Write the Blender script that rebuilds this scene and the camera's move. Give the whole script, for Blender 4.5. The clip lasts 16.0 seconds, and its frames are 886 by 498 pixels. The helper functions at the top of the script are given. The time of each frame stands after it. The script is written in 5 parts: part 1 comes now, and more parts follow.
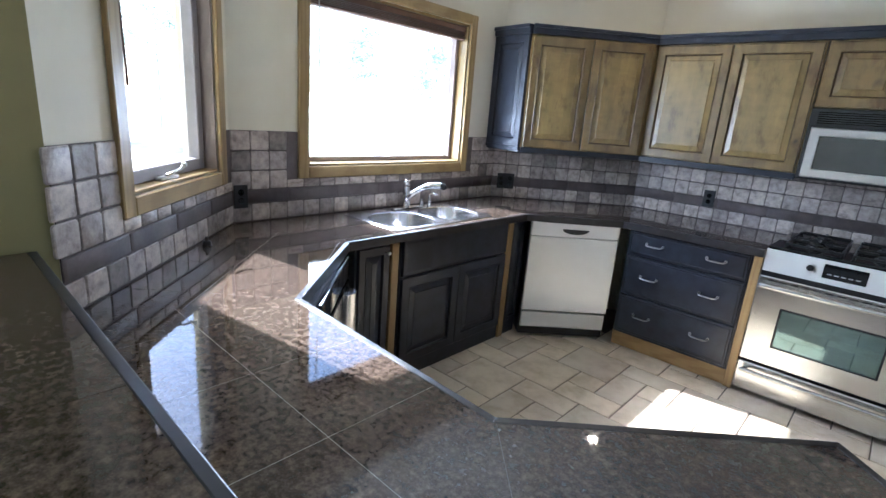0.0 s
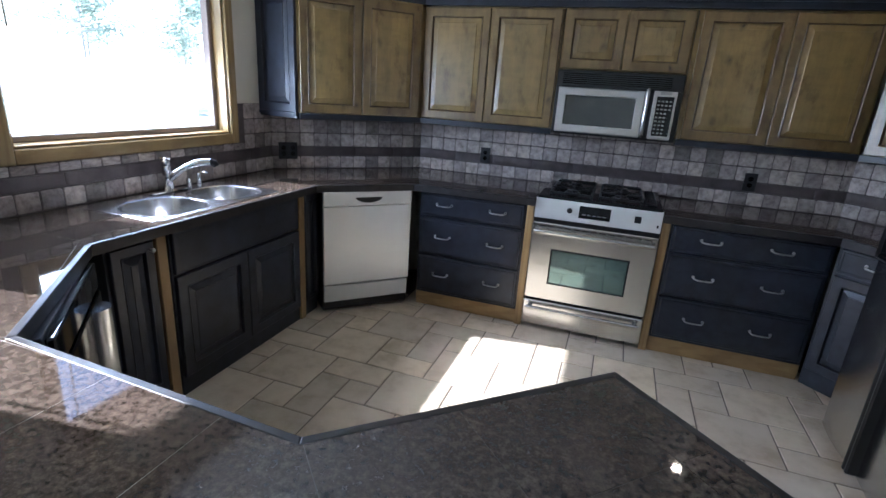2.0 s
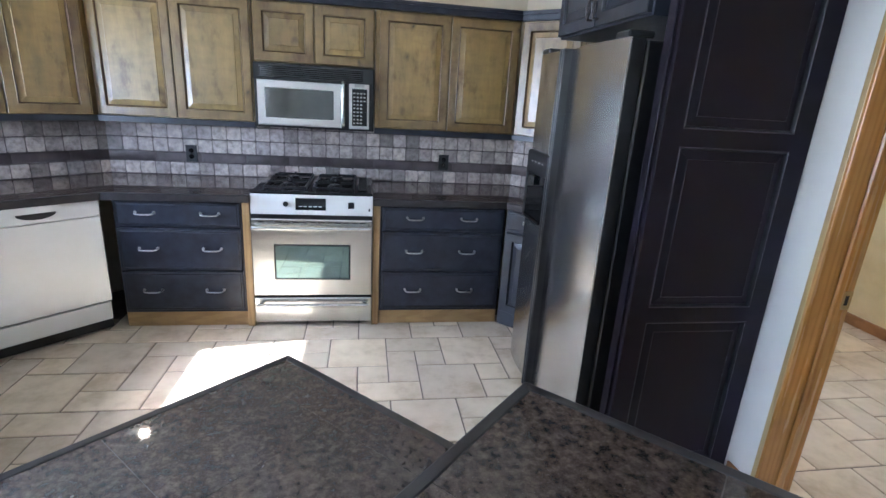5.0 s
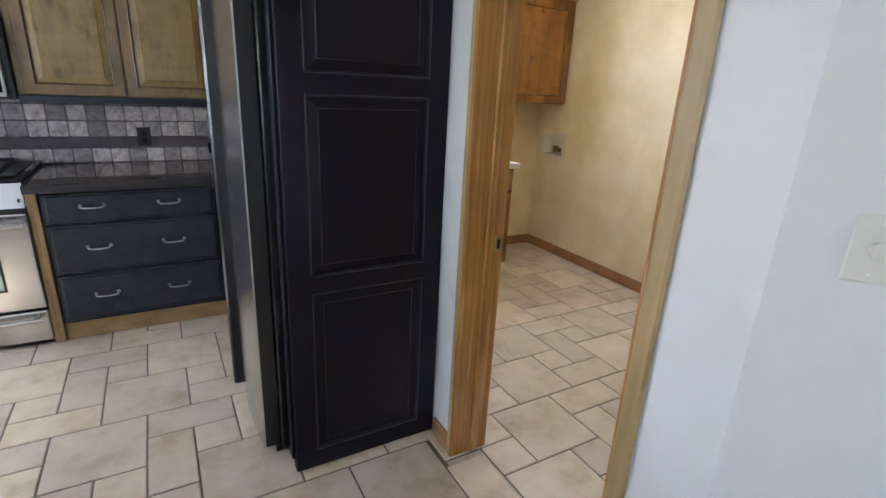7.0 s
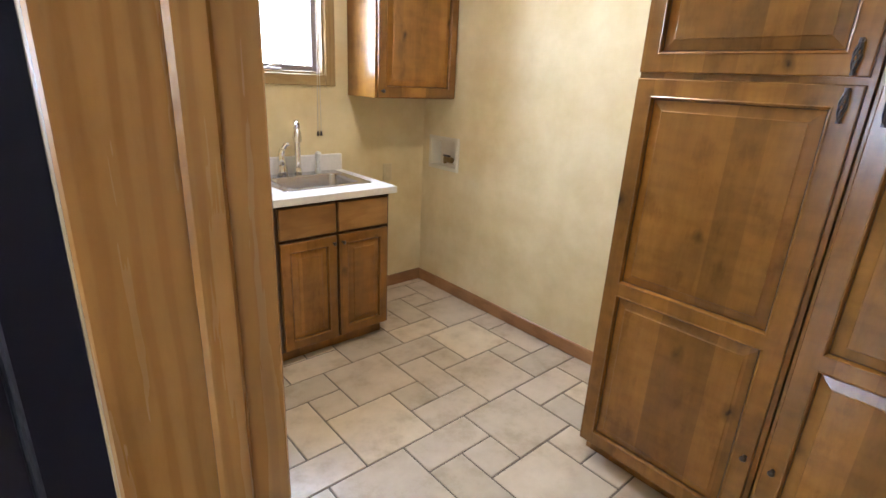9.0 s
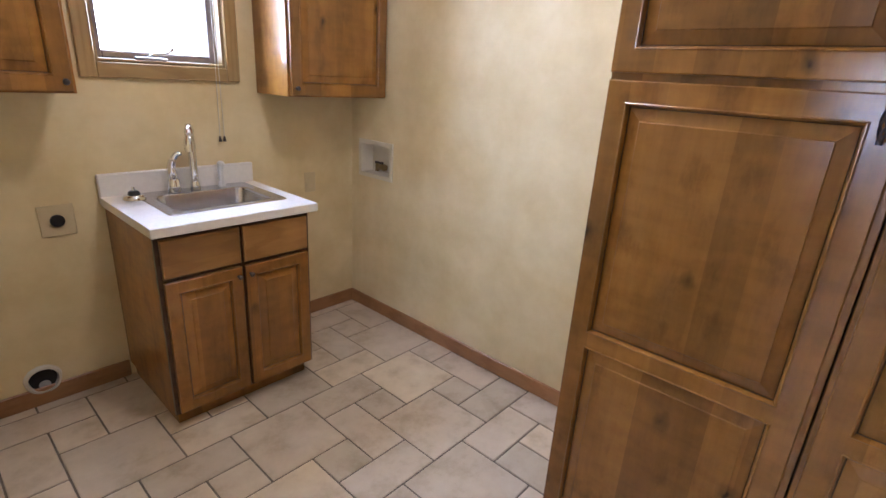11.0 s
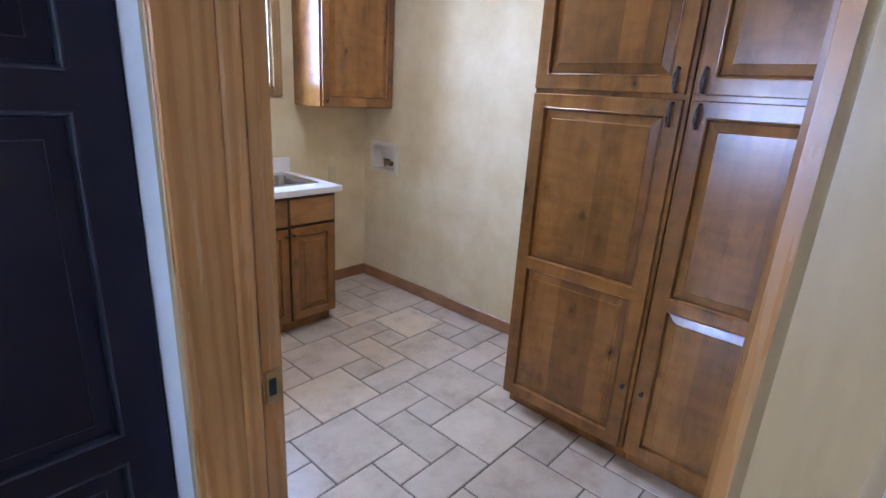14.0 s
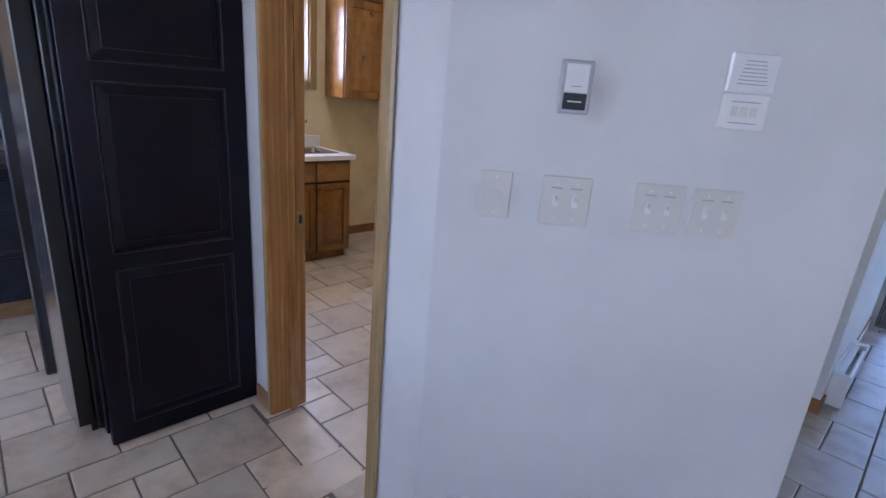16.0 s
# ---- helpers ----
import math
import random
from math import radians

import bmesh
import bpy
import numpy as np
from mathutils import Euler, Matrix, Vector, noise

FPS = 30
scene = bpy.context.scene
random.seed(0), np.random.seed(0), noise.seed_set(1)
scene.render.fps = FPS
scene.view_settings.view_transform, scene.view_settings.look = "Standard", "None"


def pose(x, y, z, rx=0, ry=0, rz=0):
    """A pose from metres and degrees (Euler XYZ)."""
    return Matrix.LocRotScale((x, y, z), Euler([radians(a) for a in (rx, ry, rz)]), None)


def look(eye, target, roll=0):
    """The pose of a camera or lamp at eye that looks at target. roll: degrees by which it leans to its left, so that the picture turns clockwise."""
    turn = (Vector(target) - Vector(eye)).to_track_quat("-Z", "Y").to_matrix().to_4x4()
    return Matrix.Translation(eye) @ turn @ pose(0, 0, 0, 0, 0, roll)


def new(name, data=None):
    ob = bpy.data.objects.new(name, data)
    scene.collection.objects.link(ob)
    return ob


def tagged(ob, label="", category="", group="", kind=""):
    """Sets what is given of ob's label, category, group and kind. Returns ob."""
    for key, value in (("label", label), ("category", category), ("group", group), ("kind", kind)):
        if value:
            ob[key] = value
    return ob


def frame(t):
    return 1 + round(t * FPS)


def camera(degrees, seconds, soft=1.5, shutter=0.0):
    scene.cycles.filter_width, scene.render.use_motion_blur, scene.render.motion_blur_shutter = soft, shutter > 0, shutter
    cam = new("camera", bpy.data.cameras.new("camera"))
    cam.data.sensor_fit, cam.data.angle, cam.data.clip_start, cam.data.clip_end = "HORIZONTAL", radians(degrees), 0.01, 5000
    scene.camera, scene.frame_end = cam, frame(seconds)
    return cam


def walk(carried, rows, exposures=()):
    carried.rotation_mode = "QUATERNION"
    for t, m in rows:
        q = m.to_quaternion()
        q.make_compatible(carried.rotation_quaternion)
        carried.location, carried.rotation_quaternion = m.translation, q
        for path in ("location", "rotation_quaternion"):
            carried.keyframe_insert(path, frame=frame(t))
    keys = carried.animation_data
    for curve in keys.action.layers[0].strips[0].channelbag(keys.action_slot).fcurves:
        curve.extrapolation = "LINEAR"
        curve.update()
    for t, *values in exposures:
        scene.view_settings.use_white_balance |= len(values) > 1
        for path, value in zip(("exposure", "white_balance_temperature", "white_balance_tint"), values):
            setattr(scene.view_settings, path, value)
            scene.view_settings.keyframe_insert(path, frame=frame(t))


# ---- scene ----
cam = camera(83.5, 16.0)
METRES, EYE, TILT, LEAN, TURN = 4.85, 1.52, 0.0, 0.0, 42.0
PATH = [
    (0, (0.007, 0.017, 1.481), (-1.29, 1.446, 0.954), 4.5),
    (0.5, (-0.104, 0.085, 1.484), (-1.208, 1.666, 0.949), 4.3),
    (1, (-0.103, 0.123, 1.489), (-1.05, 1.793, 0.929), 4.1),
    (1.5, (-0.072, 0.143, 1.487), (-0.822, 1.902, 0.901), 3.9),
    (2, (-0.049, 0.148, 1.488), (-0.648, 1.957, 0.882), 3.8),
    (2.5, (-0.006, 0.147, 1.497), (-0.455, 1.999, 0.887), 3.7),
    (3, (0.037, 0.143, 1.512), (-0.239, 2.027, 0.899), 3.6),
    (5.5, (0.307, 0.097, 1.52), (0.787, 1.952, 0.946), 3.1),
    (6, (0.452, 0.061, 1.508), (1.089, 1.868, 0.934), 2.7),
    (6.5, (0.664, 0.025, 1.496), (1.398, 1.786, 0.895), 2.9),
    (7, (0.877, 0.13, 1.45), (1.832, 1.771, 0.823), 2.9),
    (7.5, (1.077, 0.342, 1.441), (2.154, 1.891, 0.776), 2.8),
    (8, (1.322, 0.583, 1.439), (2.409, 2.128, 0.78), 3.0),
    (8.5, (1.533, 0.833, 1.433), (2.663, 2.346, 0.773), 3.1),
    (9, (1.752, 1.047, 1.452), (3.014, 2.46, 0.81), 2.9),
    (11.5, (2.074, 1.33, 1.47), (3.501, 2.568, 0.815), 3.6),
    (12, (2.035, 1.294, 1.465), (3.48, 2.514, 0.815), 3.6),
    (12.5, (1.945, 1.231, 1.466), (3.412, 2.431, 0.828), 3.7),
    (13, (1.76, 1.132, 1.47), (3.23, 2.336, 0.846), 3.7),
    (13.5, (1.615, 0.97, 1.462), (3.079, 2.2, 0.877), 3.6),
    (14, (1.513, 0.746, 1.464), (2.94, 2.015, 0.868), 3.4),
    (14.5, (1.403, 0.526, 1.454), (2.787, 1.842, 0.86), 4.4),
    (15, (1.213, 0.242, 1.456), (2.555, 1.595, 0.851), 4.3),
    (15.5, (1.063, -0.025, 1.451), (2.366, 1.369, 0.853), 4.3),
    (16, (0.947, -0.316, 1.457), (2.289, 1.039, 0.856), 4.7),
]
walk(cam, [(t, look(eye, target, roll)) for t, eye, target, roll in PATH],
     [(0.0, 2.35, 5350, 12), (1.5, 1.68, 5300, 14), (3.0, 1.98, 5250, 14), (5.5, 2.82, 5250, 15), (6.5, 2.8, 5550, 16), (7.0, 2.5, 5650, 16), (8.0, 2.55, 5600, 16), (9.0, 2.88, 5550, 16), (11.5, 2.58, 5150, 26), (12.5, 2.58, 4900, 27), (13.0, 2.43, 4650, 27), (13.5, 2.62, 4500, 25), (14.0, 2.6, 4500, 24), (14.5, 2.42, 4800, 22), (16.0, 2.03, 5050, 28)])

# ---- light ----
world = bpy.data.worlds.new("world")
scene.world = world
world.use_nodes = True
wn = world.node_tree.nodes
sky = wn.new("ShaderNodeTexSky")
sky.sky_type, sky.sun_disc = "NISHITA", False
sky.sun_elevation, sky.sun_rotation = radians(40.5), radians(-99)
world.node_tree.links.new(sky.outputs[0], wn["Background"].inputs[0])
wn["Background"].inputs[1].default_value = 0.15
sun_data = bpy.data.lights.new("sun", "SUN")
sun_data.energy, sun_data.angle, sun_data.color = 5.0, radians(0.6), (1.0, 0.95, 0.87)
sun = new("sun", sun_data)
sun.matrix_world = look((0, 0, 10), (1.0, 0.16, 9.135))


def can_or_fill_light(x, y, z, watts, colour=(1.0, 0.78, 0.52), size=0.075):
    d = bpy.data.lights.new("recessed_or_fill_lamp", "AREA")
    d.shape, d.size, d.energy, d.color = "DISK", size, watts, colour
    o = new("recessed_or_fill_lamp", d)
    o.matrix_world = pose(x, y, z)


def sky_panel(m, w, h, watts):
    """Sky light standing in a window's opening."""
    d = bpy.data.lights.new("window_light", "AREA")
    d.shape, d.size, d.size_y, d.energy, d.color = "RECTANGLE", w, h, watts, (0.80, 0.90, 1.0)
    o = new("window_light", d)
    o.matrix_world = m


CEIL = 2.6
for lx, ly in ((-1.28, 3.3), (0.66, 3.3)):
    can_or_fill_light(lx, ly, CEIL - 0.012, 0.4, size=0.06)
# added fill lamp for the laundry, its fixture unseen
can_or_fill_light(3.0, 2.4, CEIL - 0.012, 2.35, (1.0, 0.84, 0.64), 0.34)
sky_panel(look((-2.55, 2.1, 1.36), (0, 2.1, 1.16)), 1.15, 0.34, 6)
sky_panel(look((2.97, 3.99, 1.8), (2.97, 0, 1.4)), 0.5, 0.6, 3.9)
sky_panel(look((-1.66, -2.5, 1.5), (0, -2.5, 1.4)), 1.7, 1.1, 4.8)

# ---- materials ----


def mat(name, rough=0.5, metal=0.0, base=(0.5, 0.5, 0.5), coat=0.0):
    m = bpy.data.materials.new(name)
    m.use_nodes = True
    b = m.node_tree.nodes["Principled BSDF"]
    b.inputs["Base Color"].default_value = (*base, 1)
    b.inputs["Roughness"].default_value, b.inputs["Metallic"].default_value = rough, metal
    b.inputs["Coat Weight"].default_value, b.inputs["Coat Roughness"].default_value = coat, 0.22
    return m


def node(m, kind, **settings):
    n = m.node_tree.nodes.new("ShaderNode" + kind)
    for k, v in settings.items():
        n.inputs[k.replace("_", " ")].default_value = v
    return n


def link(m, a, b):
    m.node_tree.links.new(a, b)


def bsdf(m):
    return m.node_tree.nodes["Principled BSDF"]


def coords(m, scale=(1, 1, 1), shift=True):
    """Object coordinates in metres, shifted from thing to thing."""
    tc, mp = node(m, "TexCoord"), node(m, "Mapping")
    mp.inputs["Scale"].default_value = scale
    link(m, tc.outputs["Object"], mp.inputs["Vector"])
    if shift:
        oi, mul = node(m, "ObjectInfo"), node(m, "Math")
        mul.operation = "MULTIPLY"
        mul.inputs[1].default_value = 37.0
        link(m, oi.outputs["Random"], mul.inputs[0])
        link(m, mul.outputs[0], mp.inputs["Location"])
    return mp.outputs[0]


def ramp(m, fac, stops):
    r = node(m, "ValToRGB")
    e = r.color_ramp.elements
    while len(e) < len(stops):
        e.new(0.5)
    for el, (p, c) in zip(e, stops):
        el.position, el.color = p, (*c, 1)
    link(m, fac, r.inputs[0])
    return r.outputs[0]


def noise_fac(m, vec, scale, detail=4, rough=0.55):
    n = node(m, "TexNoise", Scale=scale, Detail=detail, Roughness=rough)
    link(m, vec, n.inputs["Vector"])
    return n.outputs["Fac"]


def mix(m, fac, a, b, mode="MIX"):
    x = node(m, "Mix")
    x.data_type, x.blend_type = "RGBA", mode
    if isinstance(fac, float):
        x.inputs[0].default_value = fac
    else:
        link(m, fac, x.inputs[0])
    for s, v in ((6, a), (7, b)):
        if isinstance(v, tuple):
            x.inputs[s].default_value = (*v, 1)
        else:
            link(m, v, x.inputs[s])
    return x.outputs[2]


def bump(m, height, strength, distance=0.002):
    n = node(m, "Bump", Strength=strength, Distance=distance)
    link(m, height, n.inputs["Height"])
    link(m, n.outputs[0], bsdf(m).inputs["Normal"])


def rough_from(m, fac, lo, hi):
    r = node(m, "MapRange")
    r.inputs["To Min"].default_value, r.inputs["To Max"].default_value = lo, hi
    link(m, fac, r.inputs["Value"])
    link(m, r.outputs[0], bsdf(m).inputs["Roughness"])


def plain(name, c, rough=0.5, metal=0.0, var=0.12, scale=9.0, bumpy=0.0, coat=0.0):
    m = mat(name, rough, metal, c, coat)
    v = coords(m)
    f = noise_fac(m, v, scale)
    link(m, ramp(m, f, [(0.3, tuple(x * (1 - var) for x in c)), (0.7, tuple(min(1, x * (1 + var)) for x in c))]), bsdf(m).inputs["Base Color"])
    rough_from(m, noise_fac(m, v, scale * 3), max(0.02, rough * 0.85), min(1, rough * 1.2))
    if bumpy:
        bump(m, noise_fac(m, v, 160, 3), bumpy)
    return m


def paint(name, a, b, scale=2.2, rough=0.75):
    """Wall paint, rolled, with soft mottling."""
    m = mat(name, rough, 0, a)
    v = coords(m, shift=False)
    f = noise_fac(m, v, scale, 5, 0.6)
    link(m, ramp(m, f, [(0.32, b), (0.66, a)]), bsdf(m).inputs["Base Color"])
    bump(m, noise_fac(m, v, 240, 3), 0.12, 0.001)
    return m


def wood(name, dark, mid, light, rough=0.35, knots=True, coat=0.15, across=False, steps=0.5, grain=0.25, blotch=0.92):
    """Stained board with grain along the height, boards glued side by side, smudged figure and knots."""
    m = mat(name, rough, 0, mid, coat)
    s = (1.0, 1.0, 0.06) if not across else (0.06, 1.0, 1.0)
    f = noise_fac(m, coords(m, s), 22, 5, 0.6)
    broad = noise_fac(m, coords(m, (1, 1, 0.45) if not across else (0.45, 1, 1)), 4.5, 3)
    c1 = ramp(m, f, [(0.18, dark), (0.5, mid), (0.85, light)])
    c2 = ramp(m, broad, [(0.3, tuple(x * 0.72 for x in mid)), (0.7, tuple(min(1, x * 1.25) for x in mid))])
    col = mix(m, 1.0 - grain, c1, c2)
    st = node(m, "TexWhiteNoise")
    st.noise_dimensions = "1D"
    sep, mul, fl = node(m, "SeparateXYZ"), node(m, "Math"), node(m, "Math")
    mul.operation, fl.operation = "MULTIPLY", "FLOOR"
    mul.inputs[1].default_value = 11.0
    link(m, coords(m), sep.inputs[0])
    link(m, sep.outputs[0 if not across else 2], mul.inputs[0])
    link(m, mul.outputs[0], fl.inputs[0])
    link(m, fl.outputs[0], st.inputs["W"])
    col = mix(m, steps, col, mix(m, st.outputs["Value"], (0.72, 0.69, 0.66), (1.22, 1.2, 1.16)), "MULTIPLY")
    amount = blotch if knots else 0.15
    blot = noise_fac(m, coords(m, (1, 1, 0.42)), 12, 6, 0.66)
    col = mix(m, amount, col, ramp(m, blot, [(0.33, (0.46, 0.35, 0.24)), (0.46, (0.95, 0.94, 0.92)), (0.70, (1.24, 1.21, 1.15))]), "MULTIPLY")
    fine = noise_fac(m, coords(m, (1, 1, 0.2) if not across else (0.2, 1, 1)), 60, 5, 0.7)
    col = mix(m, 0.22, col, ramp(m, fine, [(0.32, (0.66, 0.62, 0.58)), (0.52, (1, 1, 1)), (0.7, (1.12, 1.1, 1.06))]), "MULTIPLY")
    if not knots:
        # arched growth rings of flat-sawn boards
        wv = node(m, "TexWave", Scale=7.5, Distortion=6.5, Detail=3.0, Detail_Scale=1.1)
        link(m, coords(m, (1.6, 1.6, 0.16) if not across else (0.16, 1.6, 1.6)), wv.inputs["Vector"])
        col = mix(m, 0.4, col, ramp(m, wv.outputs["Fac"], [(0.15, (0.70, 0.62, 0.52)), (0.45, (1, 1, 1)), (0.9, (1.08, 1.07, 1.04))]), "MULTIPLY")
    if knots:
        # curly figure across the boards
        curl = noise_fac(m, coords(m, (0.5, 0.5, 1.6)), 16, 3, 0.5)
        col = mix(m, 0.5, col, ramp(m, curl, [(0.36, (0.80, 0.77, 0.74)), (0.5, (1, 1, 1)), (0.66, (1.14, 1.13, 1.10))]), "MULTIPLY")
        wob = node(m, "TexNoise", Scale=14.0, Detail=3.0)
        cv = coords(m, (1, 0.03, 0.7))
        link(m, cv, wob.inputs["Vector"])
        mv = mix(m, 0.06, cv, wob.outputs["Color"])
        vo = node(m, "TexVoronoi", Scale=6.4)
        link(m, mv, vo.inputs["Vector"])
        kn = ramp(m, vo.outputs["Distance"], [(0.026, (0.95, 0.95, 0.95)), (0.06, (0.55, 0.55, 0.55)), (0.16, (0, 0, 0))])
        col = mix(m, kn, col, tuple(x * 0.4 for x in dark))
    link(m, col, bsdf(m).inputs["Base Color"])
    rough_from(m, f, rough - 0.06, rough + 0.1)
    bump(m, f, 0.06, 0.001)
    return m


def tile_mat(name, pale, mid, dark, rough, random_dark=0.0, pit=0.0, scale=7, detail=6):
    m = mat(name, rough, 0, mid)
    v = coords(m)
    f = noise_fac(m, v, scale, detail, 0.62)
    col = ramp(m, f, [(0.3, dark), (0.5, mid), (0.68, pale)])
    oi = node(m, "ObjectInfo")
    tint = ramp(m, oi.outputs["Random"], [(0.0, (1 - random_dark,) * 3), (0.45, (0.93, 0.91, 0.92)), (1.0, (1.12, 1.1, 1.06))])
    col = mix(m, 1.0, col, tint, "MULTIPLY")
    link(m, col, bsdf(m).inputs["Base Color"])
    fine = noise_fac(m, v, 60, 4)
    rough_from(m, fine, rough - 0.1, rough + 0.12)
    bump(m, fine, 0.15 + pit, 0.002)
    return m


M = {}
M["floor_tile"] = tile_mat("glazed floor tile", (0.69, 0.60, 0.465), (0.62, 0.53, 0.395), (0.45, 0.36, 0.235), 0.33, 0.18, -0.10, 6, 6)
M["grout"] = plain("floor grout", (0.17, 0.14, 0.11), 0.9, 0, 0.2, 30, 0.5)
M["splash_tile"] = tile_mat("tumbled stone tile", (0.56, 0.495, 0.44), (0.42, 0.36, 0.325), (0.20, 0.168, 0.152), 0.5, 0.55, 0.5, 26)
M["splash_liner"] = tile_mat("dark stone liner", (0.13, 0.105, 0.10), (0.095, 0.075, 0.072), (0.06, 0.048, 0.046), 0.45, 0.2)
M["splash_grout"] = plain("wall tile grout", (0.12, 0.098, 0.094), 0.9, 0, 0.15, 30, 0.4)


def granite():
    m = mat("polished brown granite", 0.12, 0, (0.08, 0.06, 0.05))
    v = coords(m)
    a = noise_fac(m, v, 62, 8, 0.74)
    b = noise_fac(m, v, 7, 4, 0.6)
    c = ramp(m, a, [(0.36, (0.022, 0.016, 0.0125)), (0.5, (0.074, 0.055, 0.043)), (0.66, (0.140, 0.110, 0.088))])
    c = mix(m, 0.35, c, ramp(m, b, [(0.3, (0.6, 0.57, 0.55)), (0.7, (1.2, 1.12, 1.08))]), "MULTIPLY")
    vo = node(m, "TexVoronoi", Scale=120.0)
    link(m, v, vo.inputs["Vector"])
    c = mix(m, ramp(m, vo.outputs["Distance"], [(0.05, (0.5, 0.5, 0.5)), (0.16, (0, 0, 0))]), c, (0.19, 0.165, 0.155))
    link(m, c, bsdf(m).inputs["Base Color"])
    rough_from(m, b, 0.02, 0.06)
    bsdf(m).inputs["Specular IOR Level"].default_value = 0.7
    bsdf(m).inputs["Coat Weight"].default_value, bsdf(m).inputs["Coat Roughness"].default_value = 0.15, 0.02
    return m


M["granite"] = granite()
M["counter_grout"] = plain("worktop grout", (0.30, 0.27, 0.245), 0.6, 0, 0.15, 40)
M["dark_grout"] = plain("dark worktop grout", (0.085, 0.066, 0.056), 0.6, 0, 0.15, 40)
M["edge_trim"] = plain("dark stone edging", (0.024, 0.021, 0.021), 0.36, 0, 0.3, 20)
M["wall_cream"] = paint("cream kitchen paint", (0.72, 0.67, 0.54), (0.66, 0.61, 0.48))
M["wall_white"] = paint("off-white paint", (0.645, 0.635, 0.60), (0.595, 0.585, 0.55))
M["wall_marked"] = paint("off-white paint with hand marks", (0.645, 0.635, 0.60), (0.595, 0.585, 0.55))


def smudge(m, centre, stretch, size, colour, amount):
    """A soft grubby patch of its own shape on a wall, in the wall's own coordinates."""
    far, mp = node(m, "VectorMath"), node(m, "Mapping")
    far.operation = "DISTANCE"
    mp.inputs["Scale"].default_value = stretch
    link(m, node(m, "TexCoord").outputs["Object"], mp.inputs["Vector"])
    link(m, mp.outputs[0], far.inputs[0])
    far.inputs[1].default_value = tuple(a * b for a, b in zip(centre, stretch))
    add = node(m, "Math")
    add.operation = "MULTIPLY_ADD"
    link(m, noise_fac(m, coords(m, shift=False), 16, 4), add.inputs[0])
    add.inputs[1].default_value = size * 0.8
    link(m, far.outputs["Value"], add.inputs[2])
    f = ramp(m, add.outputs[0], [(size * 0.5, (amount,) * 3), (size * 1.4, (0, 0, 0))])
    old = bsdf(m).inputs["Base Color"].links[0].from_socket
    link(m, mix(m, f, old, colour), bsdf(m).inputs["Base Color"])


smudge(M["wall_marked"], (0.345, 0, 1.485), (1, 0, 0.7), 0.055, (0.33, 0.29, 0.27), 0.45)
smudge(M["wall_marked"], (0.139, 0, 1.225), (0.8, 0, 1), 0.06, (0.42, 0.37, 0.32), 0.35)
smudge(M["wall_marked"], (0.55, 0, 1.2), (0.35, 0, 1), 0.09, (0.46, 0.43, 0.39), 0.25)
M["wall_olive"] = paint("olive ochre paint", (0.31, 0.275, 0.13), (0.27, 0.24, 0.115))
M["wall_faux"] = paint("mottled straw yellow paint", (0.76, 0.645, 0.385), (0.63, 0.505, 0.255), 3.2, 0.6)
M["ceiling"] = paint("ceiling white", (0.80, 0.79, 0.76), (0.76, 0.75, 0.72))
M["navy"] = plain("worn navy black paint", (0.0185, 0.022, 0.033), 0.36, 0, 0.35, 14, 0.08)
M["navy_edge"] = plain("darker navy groove", (0.012, 0.014, 0.020), 0.5, 0, 0.2, 30)
M["black_brown"] = plain("black stained panel", (0.0074, 0.0052, 0.0112), 0.38, 0, 0.12, 2)
# highlight along the panel beads, put in as a lighter colour
M["black_highlight"] = plain("bead highlight on the black stain", (0.026, 0.022, 0.031), 0.35, 0, 0.4, 12)
for key in ("black_brown",):
    bsdf(M[key]).inputs["Specular IOR Level"].default_value = 0.24
M["alder"] = wood("glazed knotty alder", (0.072, 0.044, 0.014), (0.214, 0.150, 0.053), (0.345, 0.256, 0.112), 0.3, True, 0.6, False, 0.35, 0.2)
M["alder_frame"] = wood("knotty alder with dark glaze rubbed in", (0.045, 0.026, 0.009), (0.158, 0.106, 0.038), (0.27, 0.195, 0.082), 0.32, True, 0.6, False, 0.4, 0.3)
for key in ("alder", "alder_frame"):
    bsdf(M[key]).inputs["Coat Roughness"].default_value = 0.32
M["alder_glaze"] = plain("dark glaze in the moulding", (0.085, 0.052, 0.028), 0.4, 0, 0.4, 40)
M["walnut"] = wood("brown stained alder", (0.085, 0.031, 0.004), (0.272, 0.124, 0.018), (0.42, 0.208, 0.042), 0.2, True, 0.4, False, 0.85, 0.25, 0.5)
bsdf(M["walnut"]).inputs["Coat Roughness"].default_value = 0.3
M["walnut_pale"] = wood("lighter honey-brown alder", (0.16, 0.078, 0.021), (0.30, 0.158, 0.045), (0.41, 0.235, 0.085), 0.28, False, 0.4, True)
# glaze in the door grooves, also painted shade between the laundry fronts
M["walnut_glaze"] = plain("dark brown glaze and gap shade", (0.055, 0.024, 0.009), 0.3, 0, 0.4, 40)
M["honey"] = wood("honey fir trim", (0.21, 0.085, 0.016), (0.365, 0.172, 0.038), (0.49, 0.265, 0.078), 0.24, False, 0.7, False, 0.03, 0.26)
M["honey_h"] = wood("honey fir trim along", (0.24, 0.10, 0.021), (0.40, 0.195, 0.047), (0.53, 0.30, 0.095), 0.24, False, 0.7, True, 0.12, 0.28)
M["baseb"] = wood("orange brown baseboard", (0.22, 0.10, 0.035), (0.33, 0.165, 0.06), (0.42, 0.23, 0.09), 0.35, False, 0.3, True)
